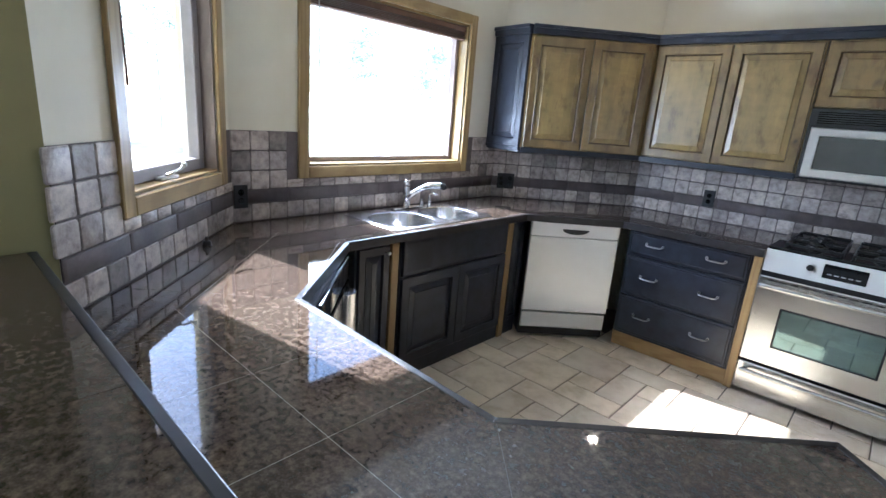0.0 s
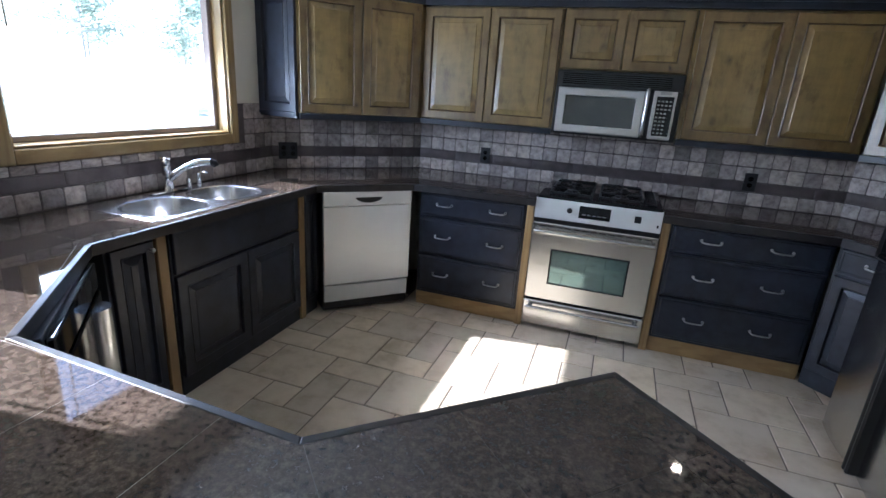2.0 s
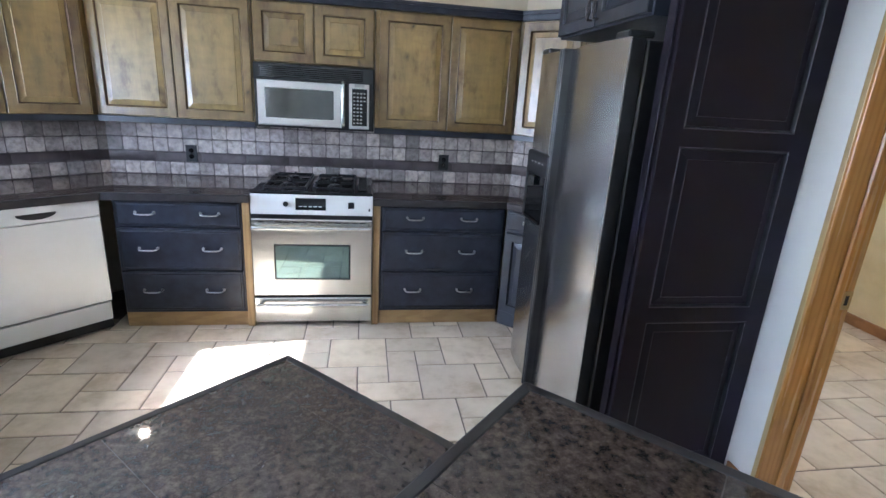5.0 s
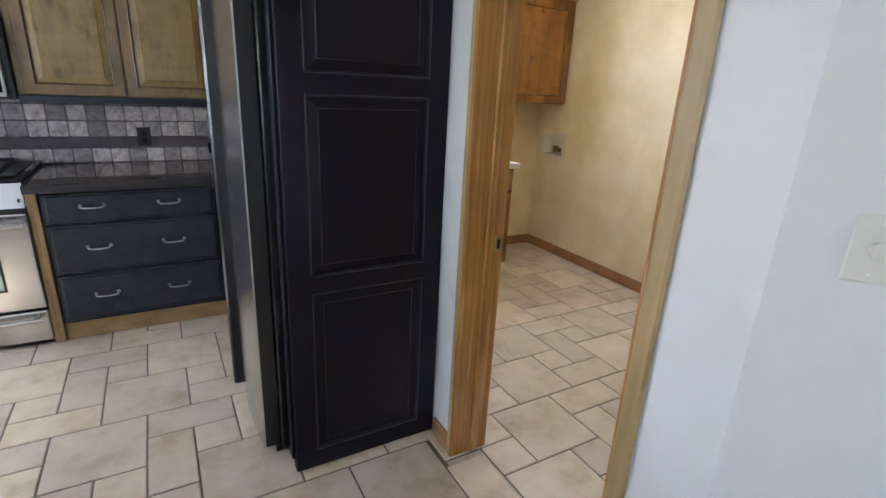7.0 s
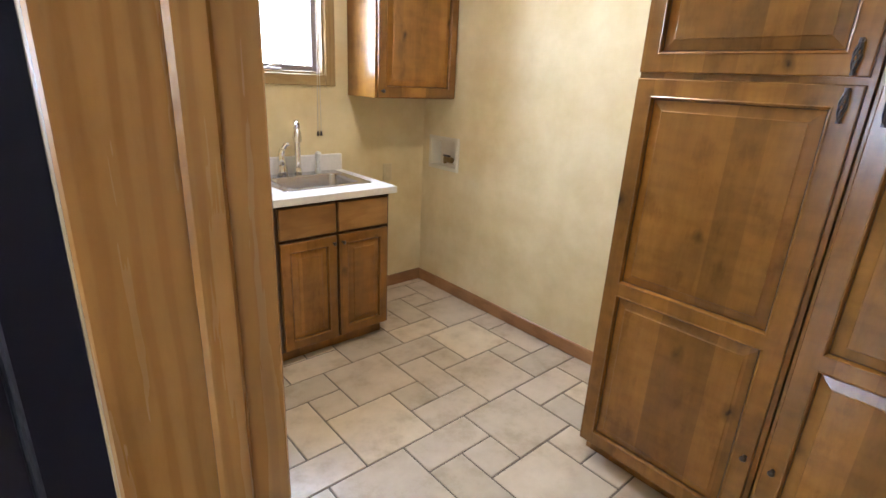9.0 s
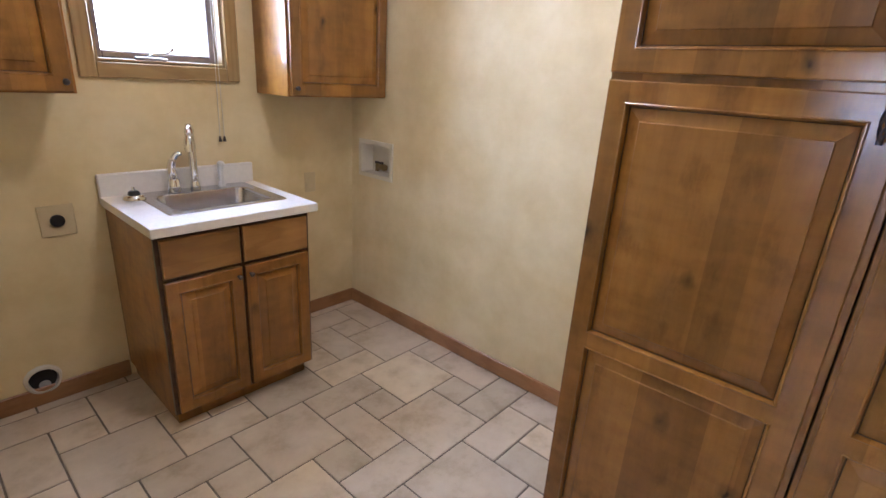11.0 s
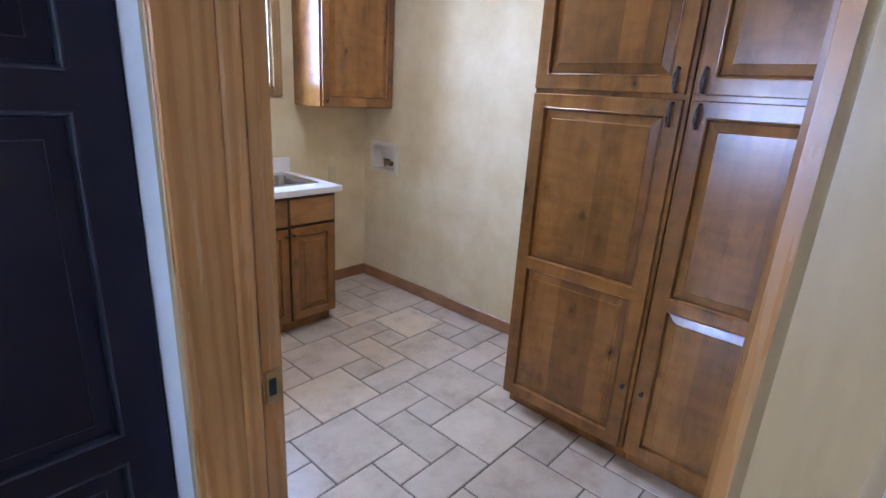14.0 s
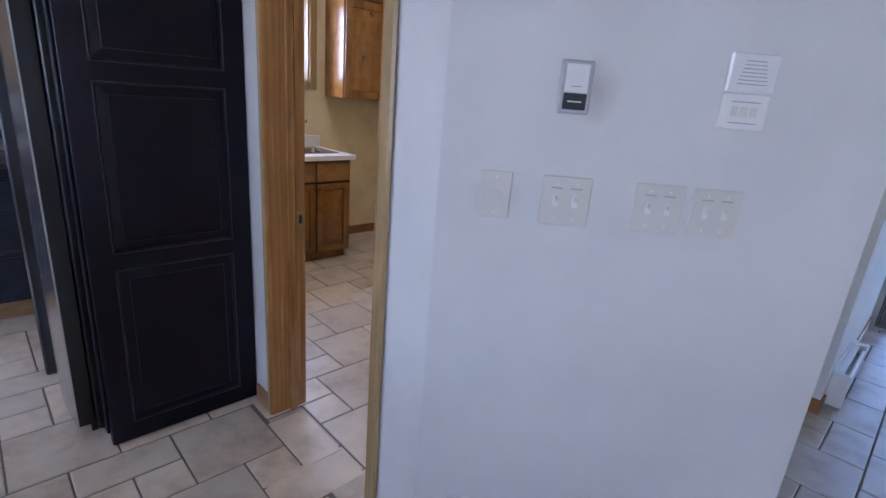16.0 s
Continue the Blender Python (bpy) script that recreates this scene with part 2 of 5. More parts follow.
M["raw_strip"] = wood("bare tan wood strip", (0.24, 0.15, 0.06), (0.33, 0.215, 0.09), (0.40, 0.27, 0.13), 0.5, False, 0.0)
M["raw_strip_h"] = wood("bare tan wood board", (0.24, 0.15, 0.06), (0.33, 0.215, 0.09), (0.40, 0.27, 0.13), 0.5, False, 0.0, True)
# duller copy of the honey trim, the windows' backlit shade in its colour
M["fir"] = wood("honey fir casing toned for backlight", (0.22, 0.14, 0.05), (0.345, 0.24, 0.10), (0.455, 0.335, 0.155), 0.34, False, 0.3, False, 0.15, 0.5)
M["fir_h"] = wood("honey fir casing along toned for backlight", (0.22, 0.14, 0.05), (0.345, 0.24, 0.10), (0.455, 0.335, 0.155), 0.34, False, 0.3, True, 0.15, 0.5)


def steel(name, base=(0.62, 0.62, 0.61), rough=0.26, across=True, aniso=0.4, turned=0.0, spread=0.03):
    m = mat(name, rough, 1.0, base)
    f = noise_fac(m, coords(m, (1, 1, 90) if across else (90, 1, 1)), 6.0, 3)
    rough_from(m, f, rough - spread, rough + spread)
    bsdf(m).inputs["Anisotropic"].default_value = aniso
    bsdf(m).inputs["Anisotropic Rotation"].default_value = turned
    tg = node(m, "Tangent")
    tg.direction_type, tg.axis = "RADIAL", "Z"
    link(m, tg.outputs[0], bsdf(m).inputs["Tangent"])
    return m


M["steel"] = steel("brushed stainless")
M["fridge_steel"] = steel("polished brushed stainless", (0.66, 0.67, 0.69), 0.25, True, 0.45, 0.25, 0.006)
M["mw_steel"] = plain("grey brushed steel", (0.56, 0.55, 0.53), 0.36, 0.85, 0.04, 5)
M["steel_pale"] = plain("pale silver enamel", (0.70, 0.70, 0.68), 0.34, 0.25, 0.04, 5)
M["chrome"] = plain("chrome", (0.78, 0.78, 0.79), 0.08, 1.0, 0.03)
M["nickel"] = plain("satin nickel", (0.55, 0.54, 0.52), 0.3, 1.0, 0.05)
M["sink_steel"] = plain("satin sink steel", (0.58, 0.58, 0.60), 0.24, 1.0, 0.05)
M["black"] = plain("black plastic", (0.012, 0.012, 0.013), 0.3, 0, 0.2, 20)
M["black_gloss"] = plain("black glass", (0.008, 0.009, 0.010), 0.04, 0, 0.1)
M["iron"] = plain("cast iron", (0.014, 0.014, 0.014), 0.32, 0, 0.3, 60, 0.3)
M["oven_glass"] = plain("tinted oven glass", (0.15, 0.25, 0.24), 0.025, 0.7, 0.1, coat=1.0)
bsdf(M["oven_glass"]).inputs["Specular IOR Level"].default_value = 1.0
M["mw_glass"] = plain("grey mesh window", (0.10, 0.105, 0.10), 0.05, 0.6, 0.1, coat=0.4)
M["white_plastic"] = plain("white plastic", (0.70, 0.69, 0.65), 0.4, 0, 0.04)
M["ivory_plastic"] = plain("ivory plastic", (0.60, 0.575, 0.50), 0.4, 0, 0.04)
M["almond"] = plain("almond plastic", (0.60, 0.50, 0.30), 0.4, 0, 0.05)
M["box_cream"] = plain("cream plastic", (0.70, 0.64, 0.50), 0.4, 0, 0.05)
M["laminate"] = plain("white laminate", (0.74, 0.71, 0.67), 0.3, 0, 0.04, 50)
M["bar_print"] = plain("grey print", (0.35, 0.35, 0.34), 0.6)
M["thermostat_grey"] = plain("matt grey plastic", (0.42, 0.42, 0.42), 0.5, 0, 0.05)
# flat near-black standing in for the shade inside slots and the duct
M["dark_hole"] = plain("painted dark of holes", (0.01, 0.01, 0.01), 0.8)
M["bronze"] = plain("dark bronze", (0.10, 0.088, 0.08), 0.3, 0.95, 0.3, 60)
M["brass"] = plain("dull brass", (0.32, 0.23, 0.11), 0.35, 1.0, 0.2)
M["vinyl"] = plain("brown window vinyl and backlit jamb shade", (0.20, 0.16, 0.14), 0.45)
M["vinyl_grey"] = plain("grey window sash", (0.27, 0.245, 0.25), 0.45)
M["blind"] = plain("brown blind slats", (0.15, 0.085, 0.055), 0.6)
M["grass"] = plain("dry pale meadow", (0.46, 0.47, 0.40), 0.95, 0, 0.2, 1.2)
M["bark"] = plain("pale birch bark", (0.46, 0.44, 0.40), 0.9, 0, 0.3, 12, 0.5)
M["leaf"] = plain("foliage", (0.10, 0.13, 0.09), 0.6, 0, 0.3, 3)
# leaves let the sun through
thin, both = node(M["leaf"], "BsdfTranslucent", Color=(0.58, 0.68, 0.58, 1)), node(M["leaf"], "MixShader", Fac=0.6)
link(M["leaf"], bsdf(M["leaf"]).outputs[0], both.inputs[1])
link(M["leaf"], thin.outputs[0], both.inputs[2])
link(M["leaf"], both.outputs[0], M["leaf"].node_tree.nodes["Material Output"].inputs["Surface"])
M["siding"] = plain("roof soffit", (0.45, 0.42, 0.38), 0.8)
M["water"] = plain("pool water", (0.20, 0.46, 0.48), 0.1, 0, 0.35, 6)

glass_m = mat("window glass", 0.0, 0, (1, 1, 1))
bsdf(glass_m).inputs["Transmission Weight"].default_value = 1.0
bsdf(glass_m).inputs["IOR"].default_value = 1.05
M["glass"] = glass_m

# ---- building helpers ----


def box(bm, x0, y0, z0, x1, y1, z1, bev=0.0, seg=1):
    g = bmesh.ops.create_cube(bm, size=1.0, matrix=Matrix.LocRotScale(((x0 + x1) / 2, (y0 + y1) / 2, (z0 + z1) / 2), None, (abs(x1 - x0), abs(y1 - y0), abs(z1 - z0))))
    if bev:
        es = {e for v in g["verts"] for e in v.link_edges}
        bmesh.ops.bevel(bm, geom=list(es), offset=bev, segments=seg, affect="EDGES", profile=0.5)
    return bm


def boxes(*specs, bev=0.0):
    bm = bmesh.new()
    for s in specs:
        box(bm, *s[:6], bev=s[6] if len(s) > 6 else bev)
    return bm


def prism(pts, z0, z1, bev=0.0):
    bm = bmesh.new()
    lo = [bm.verts.new((x, y, z0)) for x, y in pts]
    hi = [bm.verts.new((x, y, z1)) for x, y in pts]
    n = len(pts)
    bm.faces.new(lo[::-1])
    top = bm.faces.new(hi)
    for i in range(n):
        bm.faces.new((lo[i], lo[(i + 1) % n], hi[(i + 1) % n], hi[i]))
    if bev:
        bmesh.ops.bevel(bm, geom=list(top.edges), offset=bev, segments=2, affect="EDGES", profile=0.5)
    bmesh.ops.recalc_face_normals(bm, faces=bm.faces)
    return bm


def cyl(bm, x, y, z, r, h, axis="z", seg=24, r2=None, bev=0.0):
    rot = {"z": Matrix(), "x": Matrix.Rotation(radians(90), 4, "Y"), "y": Matrix.Rotation(radians(-90), 4, "X")}[axis]
    g = bmesh.ops.create_cone(bm, cap_ends=True, segments=seg, radius1=r, radius2=r if r2 is None else r2, depth=h, matrix=Matrix.Translation((x, y, z)) @ rot)
    if bev:
        es = [e for e in {e for v in g["verts"] for e in v.link_edges} if any(len(f.verts) > 4 for f in e.link_faces)]
        bmesh.ops.bevel(bm, geom=es, offset=bev, segments=2, affect="EDGES", profile=0.5)
    return bm


def tube(bm, pts, r, seg=10):
    """A round bar along a line of points."""
    pts = [Vector(p) for p in pts]
    rings = []
    for i, p in enumerate(pts):
        d = (pts[min(i + 1, len(pts) - 1)] - pts[max(i - 1, 0)]).normalized()
        ref = Vector((0, 0, 1)) if abs(d.z) < 0.9 else Vector((1, 0, 0))
        a = d.cross(ref).normalized()
        b = d.cross(a)
        rr = r[i] if isinstance(r, (list, tuple)) else r
        rings.append([bm.verts.new(p + rr * (math.cos(k * math.tau / seg) * a + math.sin(k * math.tau / seg) * b)) for k in range(seg)])
    for r0, r1 in zip(rings, rings[1:]):
        for k in range(seg):
            bm.faces.new((r0[k], r0[(k + 1) % seg], r1[(k + 1) % seg], r1[k]))
    bm.faces.new(rings[0][::-1])
    bm.faces.new(rings[-1])
    return bm


def smooth_curve(pts, n=5):
    """Points of a rounded line through the given ones."""
    p = [Vector(q) for q in pts]
    p = [2 * p[0] - p[1]] + p + [2 * p[-1] - p[-2]]
    out = []
    for i in range(1, len(p) - 2):
        for k in range(n):
            t = k / n
            out.append(0.5 * (2 * p[i] + (p[i + 1] - p[i - 1]) * t + (2 * p[i - 1] - 5 * p[i] + 4 * p[i + 1] - p[i + 2]) * t * t + (3 * p[i] - p[i - 1] - 3 * p[i + 1] + p[i + 2]) * t ** 3))
    return out + [p[-2]]


def mesh_of(name, bm, material, smooth=False):
    bmesh.ops.recalc_face_normals(bm, faces=bm.faces)
    me = bpy.data.meshes.new(name)
    bm.to_mesh(me)
    bm.free()
    for x in material if isinstance(material, (list, tuple)) else (material,):
        me.materials.append(M[x])
    if smooth:
        me.polygons.foreach_set("use_smooth", [True] * len(me.polygons))
        me.set_sharp_from_angle(angle=radians(38))
    return me


def part(name, bm, material, parent=None, label="", smooth=False, at=None):
    ob = new(name, mesh_of(name, bm, material, smooth))
    ob.parent = parent
    if at:
        ob.location = at
    if label:
        ob["label"] = label
    return ob


def thing(name, m, label, category, group="", kind=""):
    e = new(name)
    e.empty_display_size = 0.05
    e.matrix_world = m
    return tagged(e, label, category, group, kind)


def solid(name, bm, material, label, category, group="", kind="", smooth=False, m=None):
    ob = tagged(part(name, bm, material, None, "", smooth), label, category, group, kind)
    if m:
        ob.matrix_world = m
    return ob


def nested(bm, x0, z0, x1, z1, loops, cap, slots):
    """Rectangles one inside the other, each (inset, depth), joined by faces; the last one closed if cap."""
    rings = []
    for o, y in loops:
        rings.append([bm.verts.new(p) for p in ((x0 + o, y, z0 + o), (x1 - o, y, z0 + o), (x1 - o, y, z1 - o), (x0 + o, y, z1 - o))])
    for n, (a, b) in enumerate(zip(rings, rings[1:])):
        for k in range(4):
            bm.faces.new((a[k], a[(k + 1) % 4], b[(k + 1) % 4], b[k])).material_index = slots[n]
    if cap:
        bm.faces.new(rings[-1])


def door(name, x0, z0, x1, z1, wood_m, groove, parent, rails=(), stile=0.058, y=0.0, label="", rail=0.032, bead=None):
    """A framed door with raised panels; rails: heights of the middle rails, each twice rail high."""
    bm, pm_list = bmesh.new(), []
    cuts = [z0, *rails, z1]
    for n, (a, b) in enumerate(zip(cuts, cuts[1:])):
        lo, hi = (stile if n == 0 else rail), (stile if n == len(cuts) - 2 else rail)
        rings = []
        for k, yy in ((0, y), (0, y - 0.017), (0.15, y - 0.020), (1, y - 0.020)):
            e = 0.003 if k == 0.15 else 0.0
            r = (x0 + stile - 0.010, a + lo - 0.010, x1 - stile + 0.010, b - hi + 0.010) if k == 1 else (x0 + e, a + (e if n == 0 else 0), x1 - e, b - (e if n == len(cuts) - 2 else 0))
            rings.append([bm.verts.new(p) for p in ((r[0], yy, r[1]), (r[2], yy, r[1]), (r[2], yy, r[3]), (r[0], yy, r[3]))])
        for ra, rb in zip(rings, rings[1:]):
            for k in range(4):
                bm.faces.new((ra[k], ra[(k + 1) % 4], rb[(k + 1) % 4], rb[k]))
        ox0, oz0, ox1, oz1 = x0 + stile - 0.010, a + lo - 0.010, x1 - stile + 0.010, b - hi + 0.010
        nested(bm, ox0, oz0, ox1, oz1, [(0, y - 0.020), (0.003, y - 0.0225), (0.006, y - 0.020), (0.010, y - 0.010), (0.010, y)], False, [2, 2, 1, 1] if bead else [0, 0, 0, 1] if groove == "walnut_glaze" else [0, 0, 1, 1])
        pm_list.append((ox0 + 0.008, oz0 + 0.008, ox1 - 0.008, oz1 - 0.008))
    bmesh.ops.remove_doubles(bm, verts=bm.verts, dist=1e-5)
    mats = (wood_m, groove, bead) if bead else (wood_m, groove)
    frame_m = wood_m + "_frame" if wood_m + "_frame" in M else wood_m
    d = part(name, bm, (frame_m, *mats[1:]), parent, label)
    for r in pm_list:
        pm = bmesh.new()
        nested(pm, *r, [(0, y - 0.007), (0.004, y - 0.009), (0.034, y - 0.016), (0.0365, y - 0.0185)], True, [1, 0, 2 if bead else 0])
        part("panel", pm, mats, d)
    return d


def pull(parent, x, z, y=-0.020, w=0.105, material="nickel"):
    bm = bmesh.new()
    pts = smooth_curve([(x - w / 2, y, z + 0.006), (x - w / 2 + 0.004, y - 0.022, z), (x - w / 4, y - 0.028, z - 0.003), (x + w / 4, y - 0.028, z - 0.003), (x + w / 2 - 0.004, y - 0.022, z), (x + w / 2, y, z + 0.006)], 4)
    tube(bm, pts, 0.0048, 8)
    for s in (-1, 1):
        cyl(bm, x + s * w / 2, y - 0.0015, z + 0.006, 0.009, 0.003, "y", 12)
    return part("handle", bm, material, parent, "", True)


def knob(parent, x, z, y=-0.020, material="bronze", r=0.013):
    bm = bmesh.new()
    cyl(bm, x, y - 0.007, z, 0.006, 0.014, "y", 12)
    bmesh.ops.create_uvsphere(bm, u_segments=14, v_segments=8, radius=r, matrix=Matrix.LocRotScale((x, y - 0.019, z), None, (1, 0.65, 1)))
    return part("knob", bm, material, parent, "", True)


def twisted_pull(parent, x, z, y=-0.020, h=0.075):
    """A little cage of twisted wires."""
    bm = bmesh.new()
    for k in range(5):
        pts = []
        for i in range(13):
            t = i / 12
            r = 0.0015 + 0.0070 * math.sin(math.pi * t)
            a = k * math.tau / 5 + 3.2 * t
            pts.append((x + r * math.cos(a), y - 0.022 + r * math.sin(a), z - h / 2 + h * t))
        tube(bm, pts, 0.0025, 6)
    for s in (-1, 1):
        cyl(bm, x, y - 0.022, z + s * h / 2, 0.0055, 0.009, "z", 12)
        cyl(bm, x, y - 0.011, z + s * h / 2, 0.004, 0.022, "y", 8)
    return part("handle", bm, "bronze", parent, "dark twisted birdcage handle", True)

# ---- structure ----
TOP = 0.88
UNIT, OX, OY = 0.1725, 2.785, 2.735


def wall(name, p0, p1, material, label, openings=(), thick=0.15, ext=(0.06, 0.06), z1=None):
    """A wall from p0 to p1, its face on the right-hand side of that way; openings as (from, to, bottom, top) along it."""
    d = Vector(p1) - Vector(p0)
    length, top = d.length, z1 or CEIL + 0.02
    bm = bmesh.new()
    xs = sorted({0.0, length, *(v for o in openings for v in o[:2])})
    for a, b in zip(xs, xs[1:]):
        hole = [o for o in openings if o[0] <= a + 1e-6 and o[1] >= b - 1e-6]
        spans = [(-0.03, top)] if not hole else [s for s in ((-0.03, hole[0][2]), (hole[0][3], top)) if s[1] > s[0] + 0.035]
        ea, eb = (ext[0] if a == 0.0 else 0.0), (ext[1] if b == length else 0.0)
        for lo, hi in spans:
            vs = [bm.verts.new(q) for z in (lo, hi) for q in ((a, 0, z), (b, 0, z), (b + eb, thick, z), (a - ea, thick, z))]
            for f in ((3, 2, 1, 0), (4, 5, 6, 7), (0, 1, 5, 4), (1, 2, 6, 5), (2, 3, 7, 6), (3, 0, 4, 7)):
                bm.faces.new([vs[i] for i in f])
    ob = solid(name, bm, material, label, "wall", kind="structure")
    ob.matrix_world = pose(p0[0], p0[1], 0, 0, 0, math.degrees(math.atan2(d.y, d.x)))
    return ob


CAS, SNK, DWC, STV, RGT = ((-1.54, 0.25), (-2.36, 1.07)), ((-2.36, 1.07), (-2.36, 3.12)), ((-2.36, 3.12), (-1.55, 3.93)), ((-1.55, 3.93), (1.36, 3.93)), ((1.36, 3.93), (1.81, 3.48))
wall_1 = wall("wall_1", *CAS, "wall_cream", "cream painted wall holding the casement window", [(0.332, 1.018, 1.15, 2.06)])
wall_2 = wall("wall_2", *SNK, "wall_cream", "cream painted wall behind the kitchen sink", [(0.42, 1.65, 1.15, 2.06)])
wall_3 = wall("wall_3", *DWC, "wall_cream", "cream angled wall behind the dishwasher")
wall_4 = wall("wall_4", *STV, "wall_cream", "cream painted wall behind the range")
wall_5 = wall("wall_5", *RGT, "wall_cream", "cream angled wall beside the refrigerator")
wall_6 = wall("wall_6", (1.795, 3.48), (1.795, 0.742), "wall_white", "off-white wall with the laundry doorway", [(1.927, 2.738, -1, 2.06)], 0.093, (0.03, 0))
wall_7 = wall("wall_7", (1.765, 0.757), (1.765, 0.545), "wall_white", "off-white wall beside the laundry doorway", (), 0.12, (0, 0))
wall_8 = wall("wall_8", (1.765, 0.545), (2.507, -0.197), "wall_marked", "off-white angled wall with switches", (), 0.12, (-0.05, 0))
wall_9 = wall("wall_9", (-1.54, -4.5), (-1.54, 0.25), "wall_olive", "olive painted wall at the bar's end", [(1.1, 2.9, 0.9, 2.15)], 0.15, (0.0, -0.06))
wall_10 = wall("wall_10", (5.8, -4.5), (-1.54, -4.5), "wall_white", "off-white wall at the far end of the room", (), 0.15, (0.15, 0.15))
wall_11 = wall("wall_11", (5.8, -0.12), (5.8, -4.5), "wall_white", "off-white wall with a glass door", [(0.05, 1.9, 0.03, 2.1)], 0.15, (0.15, 0.0))
wall_12 = wall("wall_12", (3.99, -0.12), (5.8, -0.12), "wall_white", "off-white wall behind the heater", (), 0.55, (0, 0))
# laundry room
wall_13 = wall("wall_13", (1.94, 3.83), (4.0, 3.83), "wall_faux", "mottled straw yellow wall with the laundry window", [(0.76, 1.30, 1.45, 2.12)], 0.15, (0.1, 0.1))
wall_14 = wall("wall_14", (4.0, 3.83), (4.0, 0.42), "wall_faux", "mottled straw yellow wall", [(0.09, 0.37, 0.885, 1.085)], 0.3, (0.1, 0.0))
wall_15 = wall("wall_15", (4.0, 0.42), (1.94, 0.42), "wall_faux", "mottled straw yellow wall", (), 0.05, (0.1, 0.0))
wall_16 = wall("wall_16", (1.938, 0.42), (1.938, 3.83), "wall_faux", "mottled straw yellow wall with the doorway", [(0.322, 1.133, -1, 2.06)], 0.048, (0.0, 0.1))

solid("ceiling", boxes((-2.75, -4.7, CEIL, 6.4, 4.15, CEIL + 0.1)), "ceiling", "white painted ceiling", "ceiling", kind="structure")
for lx, ly in ((-1.28, 3.3), (0.66, 3.3), (3.0, 2.4)):
    lamp = thing("ceiling_light", pose(lx, ly, CEIL), "round ceiling light with a white ring, added unseen in the laundry", "ceiling light", "recessed lights")
    rb = bmesh.new()
    for k in range(32):
        a0, a1 = k * math.tau / 32, (k + 1) * math.tau / 32
        q = [[rb.verts.new((r * math.cos(a), r * math.sin(a), z)) for a in (a0, a1)] for r, z in ((0.065, -0.002), (0.068, -0.010), (0.092, -0.006), (0.094, 0.0))]
        for s, e in zip(q, q[1:]):
            rb.faces.new((s[0], s[1], e[1], e[0]))
    ring = part("ring", rb, "white_plastic", lamp, "", True)
    # the wide ring goes with the laundry's added, unseen lamp
    if lx > 2:
        ring.scale = (2.4, 2.4, 1.6)

# floors: grout beds first, tiles at the end of the file
floor_1 = solid("floor_1", boxes((-2.6, -0.05, -0.08, 1.89, 4.1, -0.004)), "grout", "pale beige glazed tiles with dark grout", "floor", kind="structure")
floor_2 = solid("floor_2", boxes((1.89, 0.34, -0.08, 4.15, 4.0, -0.004)), "grout", "beige glazed laundry tiles with dark grout", "floor", kind="structure")
floor_3 = solid("floor_3", boxes((-1.7, -4.65, -0.08, 6.35, -0.05, -0.004), (1.89, -0.05, -0.08, 6.35, 0.34, -0.004)), "grout", "pale beige glazed tiles with dark grout", "floor", kind="structure")


# ---- windows and doorway ----
def window(name, host, a, b, lo, hi, label, casing=0.062, casement=True, fm="fir", deep=0.15, cm="fir", ch="fir_h", s=0.028, sy=0.07, sm="vinyl", crank="nickel"):
    """Trim, lining, sash and pane in a wall's opening, in the wall's own coordinates."""
    w = thing(name, host.matrix_world.copy(), label, "window", kind="structure")
    c = casing
    fr = boxes((a - c, -0.020, lo - c, a, -0.001, hi + c, 0.004), (b, -0.020, lo - c, b + c, -0.001, hi + c, 0.004))
    part("casing", fr, cm, w)
    part("casing", boxes((a, -0.020, hi, b, -0.001, hi + c, 0.004), (a, -0.020, lo - c, b, -0.001, lo, 0.004)), ch, w)
    t = 0.014
    part("jamb", boxes((a + 0.001, 0.0, lo, a + t, deep - 0.01, hi), (b - t, 0.0, lo, b - 0.001, deep - 0.01, hi)), fm, w)
    part("window_sill", boxes((a + t, -0.004, lo + 0.001, b - t, deep - 0.01, lo + t, 0.003), (a + t, 0.0, hi - t, b - t, deep - 0.01, hi - 0.001)), ch, w)
    a1, b1, lo1, hi1 = a + t + 0.002, b - t - 0.002, lo + t + 0.002, hi - t - 0.002
    part("sash", boxes((a1, sy, lo1, a1 + s, sy + 0.05, hi1, 0.004), (b1 - s, sy, lo1, b1, sy + 0.05, hi1, 0.004), (a1 + s, sy, lo1, b1 - s, sy + 0.05, lo1 + s, 0.004), (a1 + s, sy, hi1 - s, b1 - s, sy + 0.05, hi1, 0.004)), sm, w, "window sash")
    p = part("pane", boxes((a1 + s - 0.004, sy + 0.023, lo1 + s - 0.004, b1 - s + 0.004, sy + 0.028, hi1 - s + 0.004)), "glass", w)
    p.visible_shadow = False
    if casement:
        x = (a + b) / 2 - 0.05
        cb = boxes((x - 0.055, sy - 0.032, lo + t, x + 0.075, sy, lo + t + 0.014, 0.004))
        tube(cb, smooth_curve([(x, sy - 0.020, lo + t + 0.016), (x + 0.02, sy - 0.040, lo + t + 0.028), (x + 0.06, sy - 0.044, lo + t + 0.034), (x + 0.085, sy - 0.046, lo + t + 0.046)]), 0.006, 8)
        cyl(cb, x + 0.088, sy - 0.047, lo + t + 0.050, 0.009, 0.016, "y", 10)
        part("crank", cb, crank, w, "folding metal crank", True)
    return w


